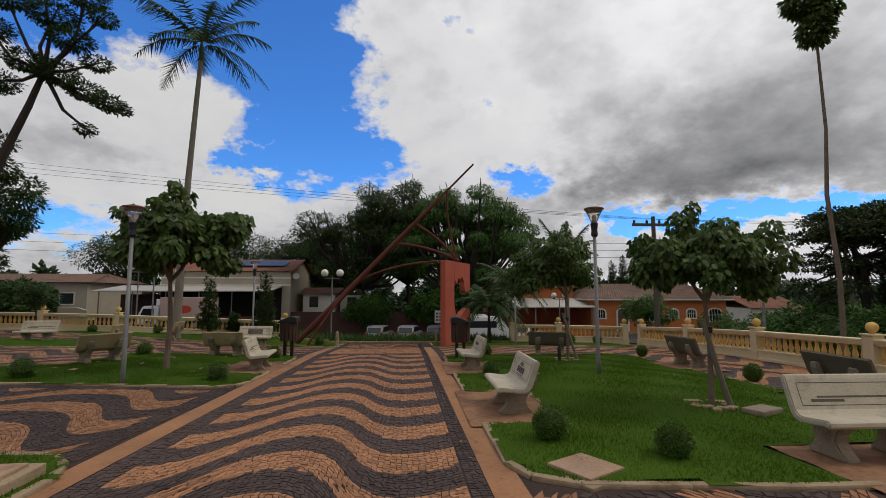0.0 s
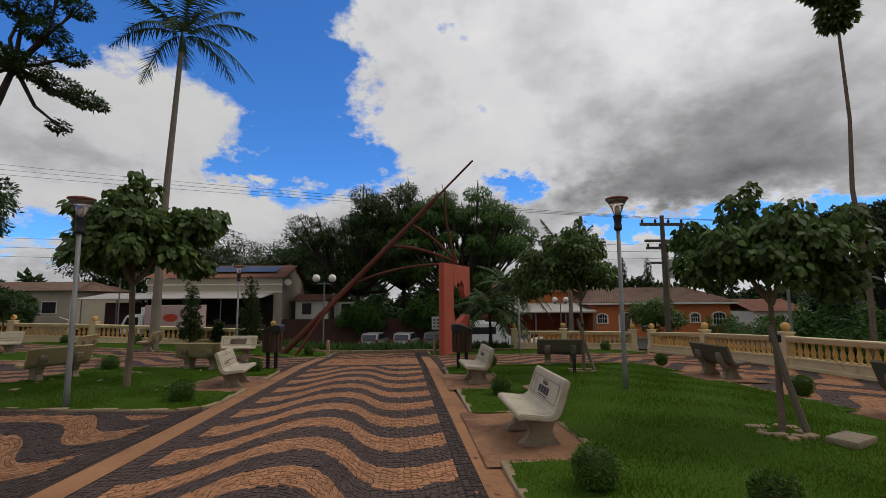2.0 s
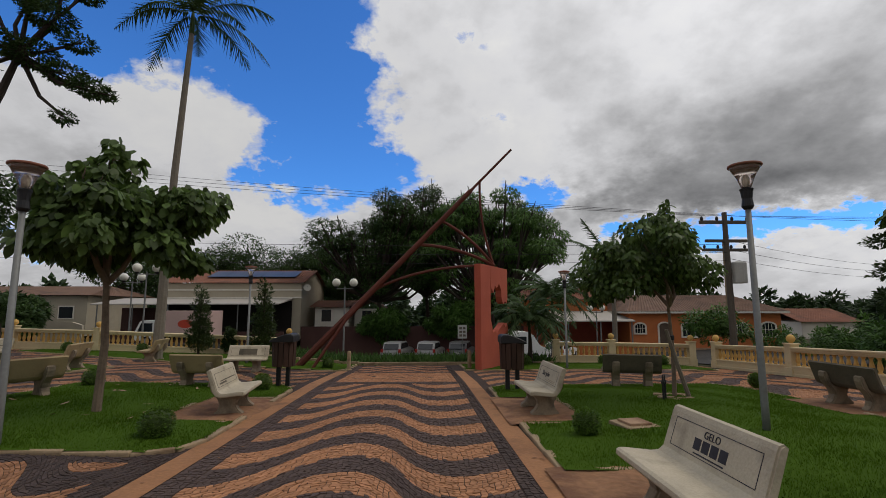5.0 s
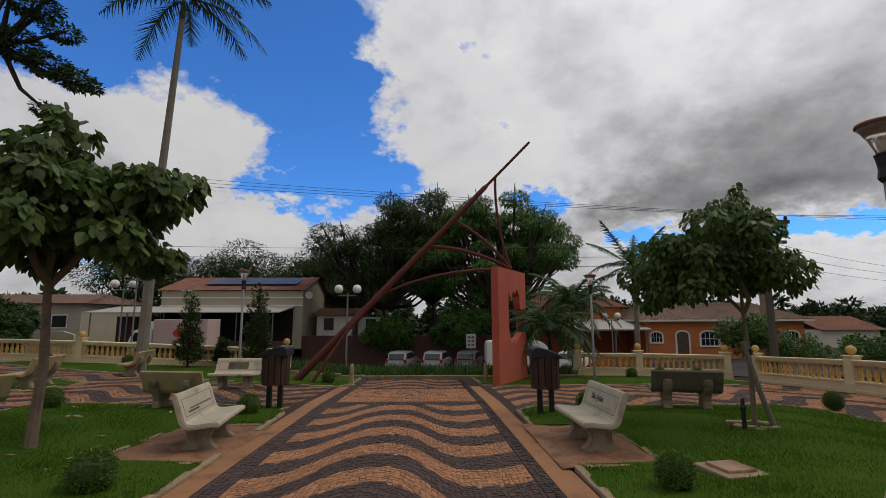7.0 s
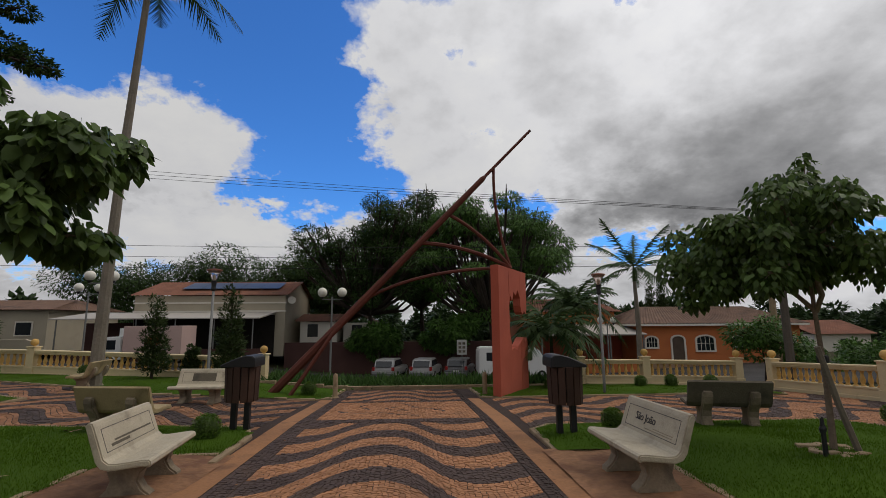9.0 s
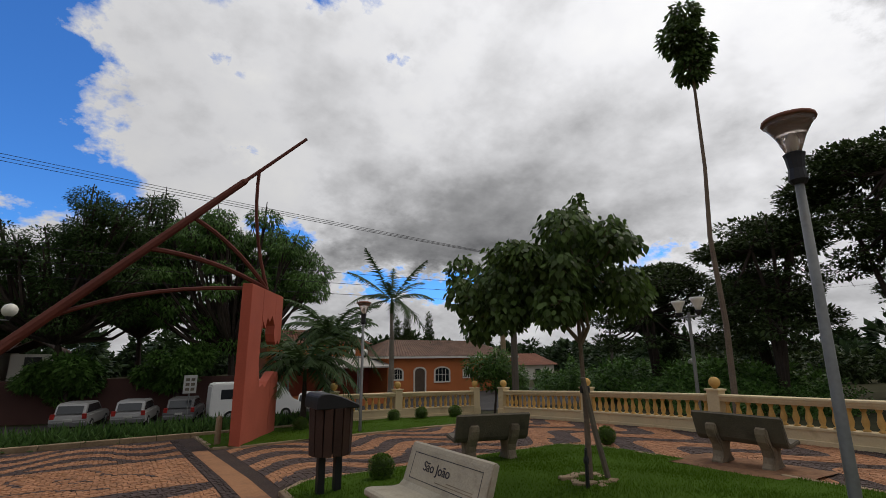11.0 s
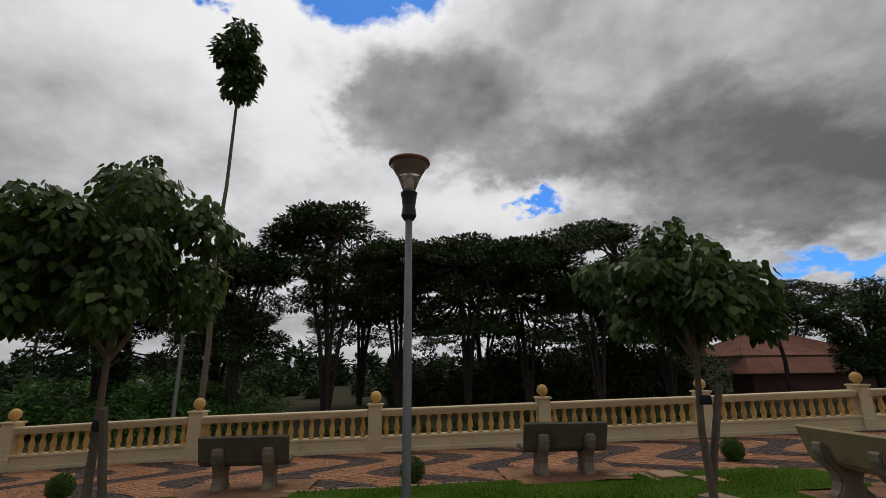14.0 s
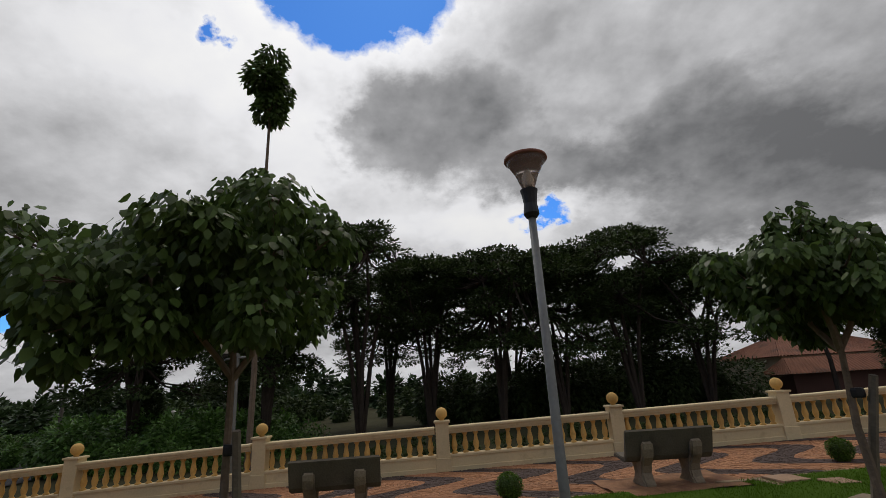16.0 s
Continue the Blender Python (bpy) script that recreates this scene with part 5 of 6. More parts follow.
# ---------------------------------------------------------------- houses beyond the square
def tiled_roof(parent, x0, x1, y0, y1, z0, z1, ridge, key, axis="x", hip=0.0, over=0.5):
    """A pitched roof of tile rolls; the ridge runs along the axis."""
    x0, x1, y0, y1 = x0 - over, x1 + over, y0 - over, y1 + over
    v, f = [], []

    def slope(a, b, c, d):
        """Rolls that run up the slope from the eave a-b to the ridge d-c."""
        a, b, c, d = map(Vector, (a, b, c, d))
        n = max(2, int((b - a).length / 0.28))
        up = ((b - a).cross(d - a)).normalized()
        if up.z < 0:
            up = -up
        for i in range(n):
            for k, h in ((0.0, 0.0), (0.3, 0.055), (0.62, 0.055), (0.9, 0.0)):
                s = (i + k) / n
                v.append(a.lerp(b, s) + up * h)
                v.append(d.lerp(c, s) + up * h)
        for i in range(4 * n - 1):
            f.append((base + 2 * i, base + 2 * i + 2, base + 2 * i + 3, base + 2 * i + 1))

    if axis == "x":
        m = y0 + (y1 - y0) * ridge
        base = len(v)
        slope((x0, y0, z0), (x1, y0, z0), (x1 - hip, m, z1), (x0 + hip, m, z1))
        base = len(v)
        slope((x0, y1, z0), (x1, y1, z0), (x1 - hip, m, z1), (x0 + hip, m, z1))
        if hip:
            base = len(v)
            slope((x0, y0, z0), (x0, y1, z0), (x0 + hip, m, z1), (x0 + hip, m, z1))
            base = len(v)
            slope((x1, y0, z0), (x1, y1, z0), (x1 - hip, m, z1), (x1 - hip, m, z1))
    else:
        m = x0 + (x1 - x0) * ridge
        base = len(v)
        slope((x0, y0, z0), (x0, y1, z0), (m, y1 - hip, z1), (m, y0 + hip, z1))
        base = len(v)
        slope((x1, y0, z0), (x1, y1, z0), (m, y1 - hip, z1), (m, y0 + hip, z1))
        if hip:
            base = len(v)
            slope((x0, y0, z0), (x1, y0, z0), (m, y0 + hip, z1), (m, y0 + hip, z1))
            base = len(v)
            slope((x0, y1, z0), (x1, y1, z0), (m, y1 - hip, z1), (m, y1 - hip, z1))
    return piece("roof", mesh_from("roof", v, f, M[key]), parent)


def arched_window(parent, x, y, z, w, h, door=False):
    """A dark opening with a white arched surround, on a wall that faces south."""
    name = "door" if door else "window"
    n = 10
    rise = min(0.28, w * 0.28)
    arc = [(w / 2 * math.cos(a), h - rise + rise * math.sin(a)) for a in np.linspace(0, math.pi, n)]
    inner = [(-w / 2, 0), (w / 2, 0)] + arc
    k = 0.13
    outer = [(-w / 2 - k, 0 if door else -k), (w / 2 + k, 0 if door else -k)] + [((w / 2 + k) * math.cos(a), h - rise + (rise + k) * math.sin(a)) for a in np.linspace(0, math.pi, n)]
    bm = bmesh.new()
    for yy in (-0.10, 0.02):
        bm.verts.ensure_lookup_table()
        a = [bm.verts.new((u, yy, q)) for u, q in inner]
        b = [bm.verts.new((u, yy, q)) for u, q in outer]
        if yy < 0:
            for i in range(len(inner)):
                bm.faces.new((a[i], a[(i + 1) % len(inner)], b[(i + 1) % len(inner)], b[i]))
            fa, fb = a, b
        else:
            for i in range(len(inner)):
                bm.faces.new((fb[i], fb[(i + 1) % len(inner)], b[(i + 1) % len(inner)], b[i]))
                bm.faces.new((fa[i], fa[(i + 1) % len(inner)], a[(i + 1) % len(inner)], a[i]))
    bmesh.ops.recalc_face_normals(bm, faces=bm.faces)
    fr = part(name, bm, M["white_paint"], parent, "white arched surround")
    fr.matrix_basis = Matrix.Translation((x, y, z))
    bm = extrude_outline(inner, 0.03)
    bmesh.ops.translate(bm, verts=bm.verts, vec=(0, -0.03, 0))
    part("leaf" if door else "pane", bm, M["wood_door"] if door else M["glass_dark"], fr)
    if not door:
        bm = bmesh.new()
        for i in (-1, 0, 1):
            box(i * w / 4 - 0.018, i * w / 4 + 0.018, -0.055, -0.028, 0, h - rise * (0.1 + 0.3 * abs(i)), bm=bm)
        box(-w / 2, w / 2, -0.05, -0.033, h * 0.48, h * 0.48 + 0.03, bm=bm)
        part("glazing_bar", bm, M["white_paint"], fr)
    return fr


def house_orange():
    t = thing("house", pose(0, 0, 0), "low orange house with white arched windows and brown tiled roof", "house")
    x0, x1, y0, y1, z0, z1 = 17.0, 30.6, 45.0, 53.0, -2.5, 0.95
    part("wall", box(x0, x1, y0, y1, z0, z1), M["orange_wall"], t)
    part("plinth", box(x0 - 0.03, x1 + 0.03, y0 - 0.05, y1, z0, z0 + 0.45), M["stone_slab"], t)
    part("eave", box(x0 - 0.5, x1 + 0.5, y0 - 0.55, y1 + 0.5, z1, z1 + 0.16), M["white_paint"], t, "white painted eave")
    tiled_roof(t, x0, x1, y0, y1, z1 + 0.165, z1 + 1.65, 0.5, "roof_brown", "x", 2.4)
    for x, w in ((17.9, 0.9), (22.4, 1.45), (25.2, 0.85), (27.0, 0.85), (29.4, 1.2)):
        arched_window(t, x, y0, z0 + (1.45 if w > 1 else 1.75), w, 1.15 if w > 1 else 0.8)
    arched_window(t, 20.1, y0, z0 + 0.45, 1.0, 2.15, True)


def house_white():
    t = thing("house", pose(0, 0, 0), "low cream house with brown tiled roof and long awning", "house")
    x0, x1, y0, y1, z0, z1 = -24.6, -12.3, 47.0, 56.0, -1.3, 3.7
    part("wall", box(x0, x1, y0, y1, z0, z1), M["beige_wall"], t)
    for z in (2.35, 3.05):
        part("moulding", box(x0 - 0.06, x1 + 0.06, y0 - 0.09, y0 + 0.1, z, z + 0.12), M["white_paint"], t)
    r = tiled_roof(t, x0, x1, y0, y1, z1 + 0.02, z1 + 1.5, 0.5, "roof_tile", "x", 0.0, 0.35)
    bm = extrude_outline([(y0, z1), (y1, z1), ((y0 + y1) / 2, z1 + 1.45)], 0.2, axis="x")
    bmesh.ops.translate(bm, verts=bm.verts, vec=(x1 - 0.2, 0, 0))
    part("gable", bm, M["beige_wall"], t)
    for i in range(5):
        bm = box(-0.8, 0.8, -0.5, 0.5, 0, 0.05)
        p = part("solar_panel", bm, M["solar"], t, "blue solar panel")
        p.matrix_basis = Matrix.Translation((-20.6 + 1.65 * i, 49.2, z1 + 0.98)) @ Matrix.Rotation(0.30, 4, "X") @ Matrix.Diagonal((1, 2.3, 1, 1))
    # awning on posts over an open front
    bm = extrude_outline([(y0 - 4.2, 1.75), (y0 - 4.2, 1.83), (y0, 2.36), (y0, 2.24)], 15.2, axis="x")
    bmesh.ops.translate(bm, verts=bm.verts, vec=(-28.2, 0, 0))
    part("awning", bm, M["awning"], t, "long pale corrugated awning")
    for i in range(6):
        part("awning_post", box(-27.8 + 2.85 * i, -27.73 + 2.85 * i, y0 - 4.0, y0 - 3.93, z0, 1.78), M["steel"], t)
    # no opening here: a thin near-black sheet paints the front's shade on the wall
    part("open_front", box(x0 + 0.1, x1 - 0.8, y0 - 0.06, y0 - 0.01, z0, 2.1), M["inside_shade"], t, "near-black panel painted as the shade inside an open shop front")
    part("side_wall", box(-28.1, x0, y0 - 0.3, y0, z0, 1.5), M["maroon_wall"], t)
    part("low_wall", box(-27.6, -12.5, y0 - 4.3, y0 - 4.12, z0, z0 + 0.85), M["maroon_wall"], t, "low maroon front wall")
    d = thing("satellite_dish", pose(-11.9, 47.4, 3.3, 70, 0, 20), "white satellite dish on the house wall", "satellite dish")
    part("dish", lathe([(0.03, 0.0), (0.2, 0.03), (0.33, 0.10), (0.34, 0.11)], 14), M["white_paint"], d)
    part("arm", tube([(0, 0, 0), (0, 0.05, 0.35)], 0.015, 5), M["steel"], d)


def small_house(x0, x1, y0, y1, z0, z1, rise, wall, roof, label, hip=1.5, axis="x", windows=()):
    t = thing("house", pose(0, 0, 0), label, "house", "far houses")
    part("wall", box(x0, x1, y0, y1, z0, z1), M[wall], t)
    tiled_roof(t, x0, x1, y0, y1, z1 + 0.01, z1 + rise, 0.5, roof, axis, hip)
    for x, z, w, h in windows:
        fr = part("window", box(x - w / 2 - 0.1, x + w / 2 + 0.1, y0 - 0.05, y0 + 0.02, z - 0.1, z + h + 0.1), M["white_paint"], t)
        part("pane", box(x - w / 2, x + w / 2, y0 - 0.065, y0 - 0.045, z, z + h), M["glass_dark"], fr)
    return t


house_orange()
house_white()
small_house(-46, -31.4, 47, 56, -1.0, 2.6, 1.0, "beige_wall", "roof_brown", "low cream house with a brown tiled roof", 1.5, "x", ((-36.5, 0.6, 1.4, 1.0), (-33.2, 0.6, 1.2, 1.0)))
small_house(-11.5, -8.3, 49, 55, -1.6, 1.5, 0.7, "white_paint", "roof_tile", "small white house with a tiled roof under the trees", 0.0, "x", ((-10.4, 0.2, 0.9, 1.1),))
small_house(-7.9, -5.6, 50, 56, -1.6, 1.4, 0.9, "white_paint", "roof_brown", "small white gabled house under the trees", 0.0, "y", ((-6.7, 0.2, 0.9, 1.0),))
small_house(8.0, 16.6, 49, 56, -3.0, 2.2, 1.3, "orange_wall", "roof_tile", "orange restaurant building with a tiled roof", 1.5, "x", ((10, 0.6, 1.0, 1.2),))
small_house(42, 48.5, 57, 65, -2.4, -0.2, 1.5, "white_paint", "roof_tile", "white house with an old red tiled roof", 0.0, "x", ((45.4, -1.5, 0.9, 0.8),))
small_house(36.5, 45, -27.5, -16.6, -1.2, 2.2, 1.9, "beige_wall", "roof_tile", "house with a broad red tiled roof among the trees", 3.5, "y")
small_house(33.6, 36.0, -26.5, -15.0, -1.2, 0.85, 1.15, "maroon_wall", "roof_tile", "low tiled veranda in front of a house", 1.0, "y")


def restaurant_awning():
    t = thing("restaurant_terrace", pose(0, 0, 0), "white awning over a dark open terrace, reddish indoor light painted into its back wall", "terrace")
    bm = extrude_outline([(43.8, 0.25), (43.8, 0.36), (48.9, 1.15), (48.9, 1.02)], 8.6, axis="x")
    bmesh.ops.translate(bm, verts=bm.verts, vec=(8.4, 0, 0))
    part("awning", bm, M["awning"], t, "white sheet awning")
    for x in (8.6, 11.3, 14.1, 16.8):
        part("awning_post", box(x - 0.05, x + 0.05, 44.0, 44.1, -3.2, 0.3), M["steel"], t)
    # the terracotta colour stands in for the reddish light inside
    part("back_wall", box(8.2, 16.9, 48.6, 48.9, -3.2, 1.0), M["terracotta"], t)
    part("low_wall", box(8.4, 16.9, 44.2, 44.4, -3.2, -1.7), M["orange_wall"], t, "low orange front wall")


restaurant_awning()
street_wall = tagged(new("wall_north", mesh_from("wall_north", *(lambda b: ([tuple(v.co) for v in b.verts], [[v.index for v in f.verts] for f in b.faces]))((lambda b: (b.verts.ensure_lookup_table(), b.verts.index_update(), b)[2])(box(-12.2, 8.0, 46.9, 47.15, -3.4, -0.2))), M["maroon_wall"])),
                     "dark maroon boundary wall beneath the street trees", "wall", kind="structure")
gate_wall = thing("garden_wall", pose(-30.4, 40.5, float(ground_z(-30.4, 40.5))), "pale sloping garden wall beside the west house", "wall")
bm = extrude_outline([(0, -0.3), (3.4, -0.3), (3.4, 1.5), (2.6, 1.75), (0, 1.75)], 0.2)
part("wall_panel", bm, M["beige_wall"], gate_wall)


# ---------------------------------------------------------------- vehicles
def wheel(parent, x, y, r):
    w = part("wheel", lathe([(r * 0.6, -0.09), (r * 0.95, -0.09), (r, -0.05), (r, 0.05), (r * 0.95, 0.09), (r * 0.6, 0.09)], 16), M["tyre"], parent)
    w.matrix_basis = Matrix.Translation((x, y, r)) @ Matrix.Rotation(math.pi / 2, 4, "X")
    part("rim", lathe([(r * 0.2, -0.10), (r * 0.58, -0.095), (r * 0.6, 0.0), (r * 0.58, 0.095), (r * 0.2, 0.10)], 12), M["car_silver"], w)


def car(x, y, turn, paint, label, kind="wagon"):
    """A car along its own x axis, its tail at -x."""
    z = float(ground_z(x, y)) + 0.03
    t = thing("car", pose(x, y, z, 0, 0, turn), label, "car", "parked cars")
    body = [(-2.05, 0.28), (-2.12, 0.55), (-2.08, 0.88), (1.05, 0.92), (1.75, 0.84), (2.08, 0.66), (2.1, 0.3)]
    if kind == "van":
        body = [(-2.7, 0.3), (-2.75, 0.8), (-2.72, 2.15), (-2.55, 2.3), (1.2, 2.3), (1.6, 2.1), (2.15, 1.25), (2.65, 1.05), (2.75, 0.7), (2.75, 0.3)]
    wide = 0.86 if kind != "van" else 0.97
    bm = extrude_outline(body, 2 * wide)
    bmesh.ops.translate(bm, verts=bm.verts, vec=(0, -wide, 0))
    bmesh.ops.bevel(bm, geom=bm.edges[:], offset=0.07, segments=2, affect="EDGES")
    part("body", bm, M[paint], t, smooth=False)
    if kind != "van":
        cab = [(-2.02, 0.86), (-1.72, 1.40), (-1.5, 1.46), (0.25, 1.45), (1.05, 0.90)]
        bm = extrude_outline(cab, 2 * 0.70)
        bmesh.ops.translate(bm, verts=bm.verts, vec=(0, -0.70, 0))
        bmesh.ops.bevel(bm, geom=bm.edges[:], offset=0.06, segments=2, affect="EDGES")
        part("cabin", bm, M[paint], t)
        bm = extrude_outline([(-1.62, 0.93), (-1.45, 1.36), (0.2, 1.36), (0.82, 0.95)], 2 * 0.708)
        bmesh.ops.translate(bm, verts=bm.verts, vec=(0, -0.708, 0))
        part("side_window", bm, M["glass_dark"], t)
        bm = extrude_outline([(-1.99, 0.96), (-1.79, 1.34), (-1.74, 1.34), (-1.9, 0.94)], 1.16)
        bmesh.ops.translate(bm, verts=bm.verts, vec=(-0.055, -0.58, 0.0))
        part("rear_window", bm, M["glass_dark"], t)
        for s in (-1, 1):
            part("tail_light", box(-2.13, -2.0, s * 0.72 - 0.1, s * 0.72 + 0.1, 0.68, 0.95, 0.02), M["tail_red"], t, "red tail light")
        part("bumper", box(-2.18, -2.0, -0.8, 0.8, 0.3, 0.52, 0.03), M["car_grey"], t)
        part("number_plate", box(-2.19, -2.12, -0.2, 0.2, 0.56, 0.68), M["sign_grey"], t)
        for a, b in ((-1.25, 0.66), (1.3, 0.66)):
            for s in (-1, 1):
                wheel(t, a, s * 0.80, 0.31)
    else:
        part("side_window", box(-2.2, 1.1, -0.985, 0.985, 1.35, 1.95, 0.05), M["glass_dark"], t)
        bm = extrude_outline([(1.62, 2.02), (2.13, 1.28), (2.17, 1.28), (1.66, 2.04)], 1.6)
        bmesh.ops.translate(bm, verts=bm.verts, vec=(0.03, -0.8, 0))
        part("windscreen", bm, M["glass_dark"], t)
        part("roof_unit", box(-1.2, 0.3, -0.5, 0.5, 2.29, 2.45, 0.05), M["car_white"], t)
        for a in (-1.6, 1.75):
            for s in (-1, 1):
                wheel(t, a, s * 0.9, 0.34)
    return t


car(-3.2, 43.4, 78, "car_silver", "silver estate car parked at an angle by the street")
car(-0.5, 43.3, 78, "car_silver", "silver hatchback parked at an angle by the street")
car(2.1, 43.4, 76, "car_grey", "grey car parked at an angle beside a van")
car(5.9, 41.6, 0, "car_white", "white passenger van with dark windows parked at the kerb", "van")
car(10.2, 42.6, 58, "car_white", "white hatchback parked at an angle by the street")


def truck():
    x, y = -19.2, 39.6
    t = thing("delivery_truck", pose(x, y, float(ground_z(x, y)) + 0.03, 0, 0, 180), "small white delivery truck with a pale pink cargo box", "truck")
    part("chassis", box(-2.6, 2.4, -0.5, 0.5, 0.45, 0.68), M["black_metal"], t)
    part("cargo_box", box(-2.7, 1.0, -1.0, 1.0, 0.68, 2.55, 0.03), M["truck_box"], t, "pale pink cargo box")
    cab = [(1.15, 0.4), (2.75, 0.4), (2.8, 1.0), (2.45, 1.75), (2.3, 1.85), (1.15, 1.85)]
    bm = extrude_outline(cab, 1.8)
    bmesh.ops.translate(bm, verts=bm.verts, vec=(0, -0.9, 0))
    bmesh.ops.bevel(bm, geom=bm.edges[:], offset=0.05, segments=2, affect="EDGES")
    c = part("cab", bm, M["car_white"], t)
    part("side_window", extrude_outline([(1.5, 1.05), (2.55, 1.05), (2.3, 1.65), (1.5, 1.65)], 1.82), M["glass_dark"], c).matrix_basis = Matrix.Translation((0, -0.91, 0))
    part("cooling_unit", box(1.0, 1.5, -0.6, 0.6, 1.9, 2.4, 0.03), M["car_white"], t)
    part("painted_sign", lathe([(0.55, -0.004), (0.55, 0.004)], 18), M["sign_red"], t, "red oval painted sign").matrix_basis = Matrix.Translation((-0.9, 1.005, 1.6)) @ Matrix.Rotation(math.pi / 2, 4, "X") @ Matrix.Diagonal((1, 0.55, 1, 1))
    for a in (-1.7, 1.9):
        for s in (-1, 1):
            wheel(t, a, s * 0.82, 0.36)


truck()


# ---------------------------------------------------------------- poles, cables, signs
def utility_pole(x, y, h, wood, transformer=False):
    t = thing("utility_pole", pose(x, y, float(ground_z(x, y))), "weathered utility pole with a crossarm and insulators", "utility pole", "utility poles")
    part("pole", lathe([(0.16, -0.3), (0.15, 0.0), (0.10, h)], 8), M["pole_wood" if wood else "kerb"], t)
    part("crossarm", box(-1.1, 1.1, -0.06, 0.06, h - 0.5, h - 0.36), M["pole_wood"], t)
    part("crossarm", box(-0.9, 0.9, -0.06, 0.06, h - 1.3, h - 1.18), M["pole_wood"], t)
    for i in range(4):
        part("insulator", lathe([(0.03, 0), (0.07, 0.05), (0.06, 0.12), (0.03, 0.18)], 8, at=(-1.0 + 0.66 * i, 0, h - 0.36)), M["black_metal"], t)
    if transformer:
        part("transformer", lathe([(0.28, -0.45), (0.30, -0.4), (0.30, 0.4), (0.26, 0.45), (0.05, 0.5)], 12, at=(0.45, 0, h - 2.6)), M["sign_grey"], t, "grey transformer drum")
    return t


utility_pole(12.15, 23.2, 6.6, True, True)
utility_pole(13.8, 25.9, 6.0, False)
utility_pole(-46.0, 31.0, 13.0, True)
utility_pole(37.0, 38.0, 6.5, True)


def cable(a, b, sag, r=0.014):
    pts = []
    for s in np.linspace(0, 1, 25):
        p = Vector(a).lerp(Vector(b), s)
        p.z -= 4 * sag * s * (1 - s)
        pts.append(p)
    t = tagged(new("overhead_cable", None), "thin black overhead cable along the street", "cable", "overhead cables")
    part("wire", tube(pts, r, 4), M["cable"], t)


for i in range(3):
    cable((11.3 + 0.66 * i, 23.2, 5.35), (-46.0, 29.5 + 1.4 * i, 11.2 + 0.7 * i), 0.5, 0.008)
for i in range(3):
    cable((12.1, 23.1, 4.1 - 0.35 * i), (-46.0, 30.9, 6.6 - 0.6 * i), 0.6, 0.008)
    cable((12.2, 23.2, 4.3 - 0.4 * i), (37.0, 38.0, 4.6 - 0.4 * i), 0.4, 0.008)
    cable((12.3 + 0.5 * i, 23.2, 5.35), (60.0, 30.0 - 3 * i, 8.0), 0.8, 0.008)

sign = thing("notice_board", pose(2.0, 41.0, float(ground_z(2.0, 41.0)) + 0.5, 0, 0, 8), "small grey notice board with faded lines on a post", "sign")
part("post", lathe([(0.035, -0.7), (0.03, 1.4)], 6), M["steel"], sign)
part("board", box(-0.36, 0.36, -0.03, 0.03, 1.3, 2.35, 0.01), M["sign_grey"], sign)
for i in range(3):
    for x in (-0.25, 0.04):
        part("writing", box(x, x + 0.21, -0.036, -0.03, 1.45 + 0.28 * i, 1.62 + 0.28 * i), M["concrete_dark"], sign, "dark block of writing")

stone = thing("flat_stone", pose(4.75, 6.35, float(lawn_z(GARDEN_E, 0.13, 4.75, 6.35)), 0, 0, 25), "flat dark weathered stone lying on the lawn", "stone")
part("slab", box(-0.24, 0.24, -0.15, 0.15, -0.03, 0.06, 0.025), M["concrete_leg"], stone)
for x, y in ((3.72, 12.25), (3.78, 12.3)):
    t = thing("garden_spike", pose(x, y, float(lawn_z(GARDEN_E, 0.13, x, y))), "short black plastic spike in the lawn", "spike", "garden spikes")
    part("shaft", lathe([(0.022, -0.05), (0.02, 0.3), (0.012, 0.42)], 6), M["black_metal"], t)
    part("head", lathe([(0.03, 0.26), (0.034, 0.3), (0.02, 0.33)], 6), M["black_metal"], t)

# covers let into the lawns
for x, y, turn, s, base in ((1.60, 4.50, 32, 0.25, 0.06), (6.45, 6.1, 5, 0.20, 0.06), (2.45, 10.55, 10, 0.17, 0.125), (6.0, 5.75, 0, 0.16, 0.07), (-3.75, 4.2, 5, 0.34, 0.14)):
    t = thing("inspection_cover", pose(*gp(x, y, base), 0, 0, turn), "square pale concrete inspection cover set in the lawn", "cover", "inspection covers")
    part("rim", box(-s - 0.09, s + 0.09, -s - 0.09, s + 0.09, -0.2, -0.012, 0.015), M["kerb"], t)
    part("lid", box(-s, s, -s, s, -0.1, 0.022, 0.012), M["stone_slab"], t)
rng = np.random.default_rng(5)
for i in range(26):
    x, y = rng.uniform(-8.2, -4.2), rng.uniform(9.9, 14.8)
    t = thing("fallen_leaf", pose(x, y, float(lawn_z(GARDEN_W, 0.06, x, y)) + 0.045, rng.uniform(-15, 15), rng.uniform(-15, 15), rng.uniform(0, 360)), "pale dry fallen leaf on the grass", "leaf", "fallen leaves")
    v, f = leaves(rng, np.zeros((1, 3)), np.array([[1.0, 0, 0]]), 0.17, 0.0, 0.45)
    v[:, 2] *= 0.25
    piece("blade", mesh_from("blade", v, f.tolist(), M["stone_slab"]), t)

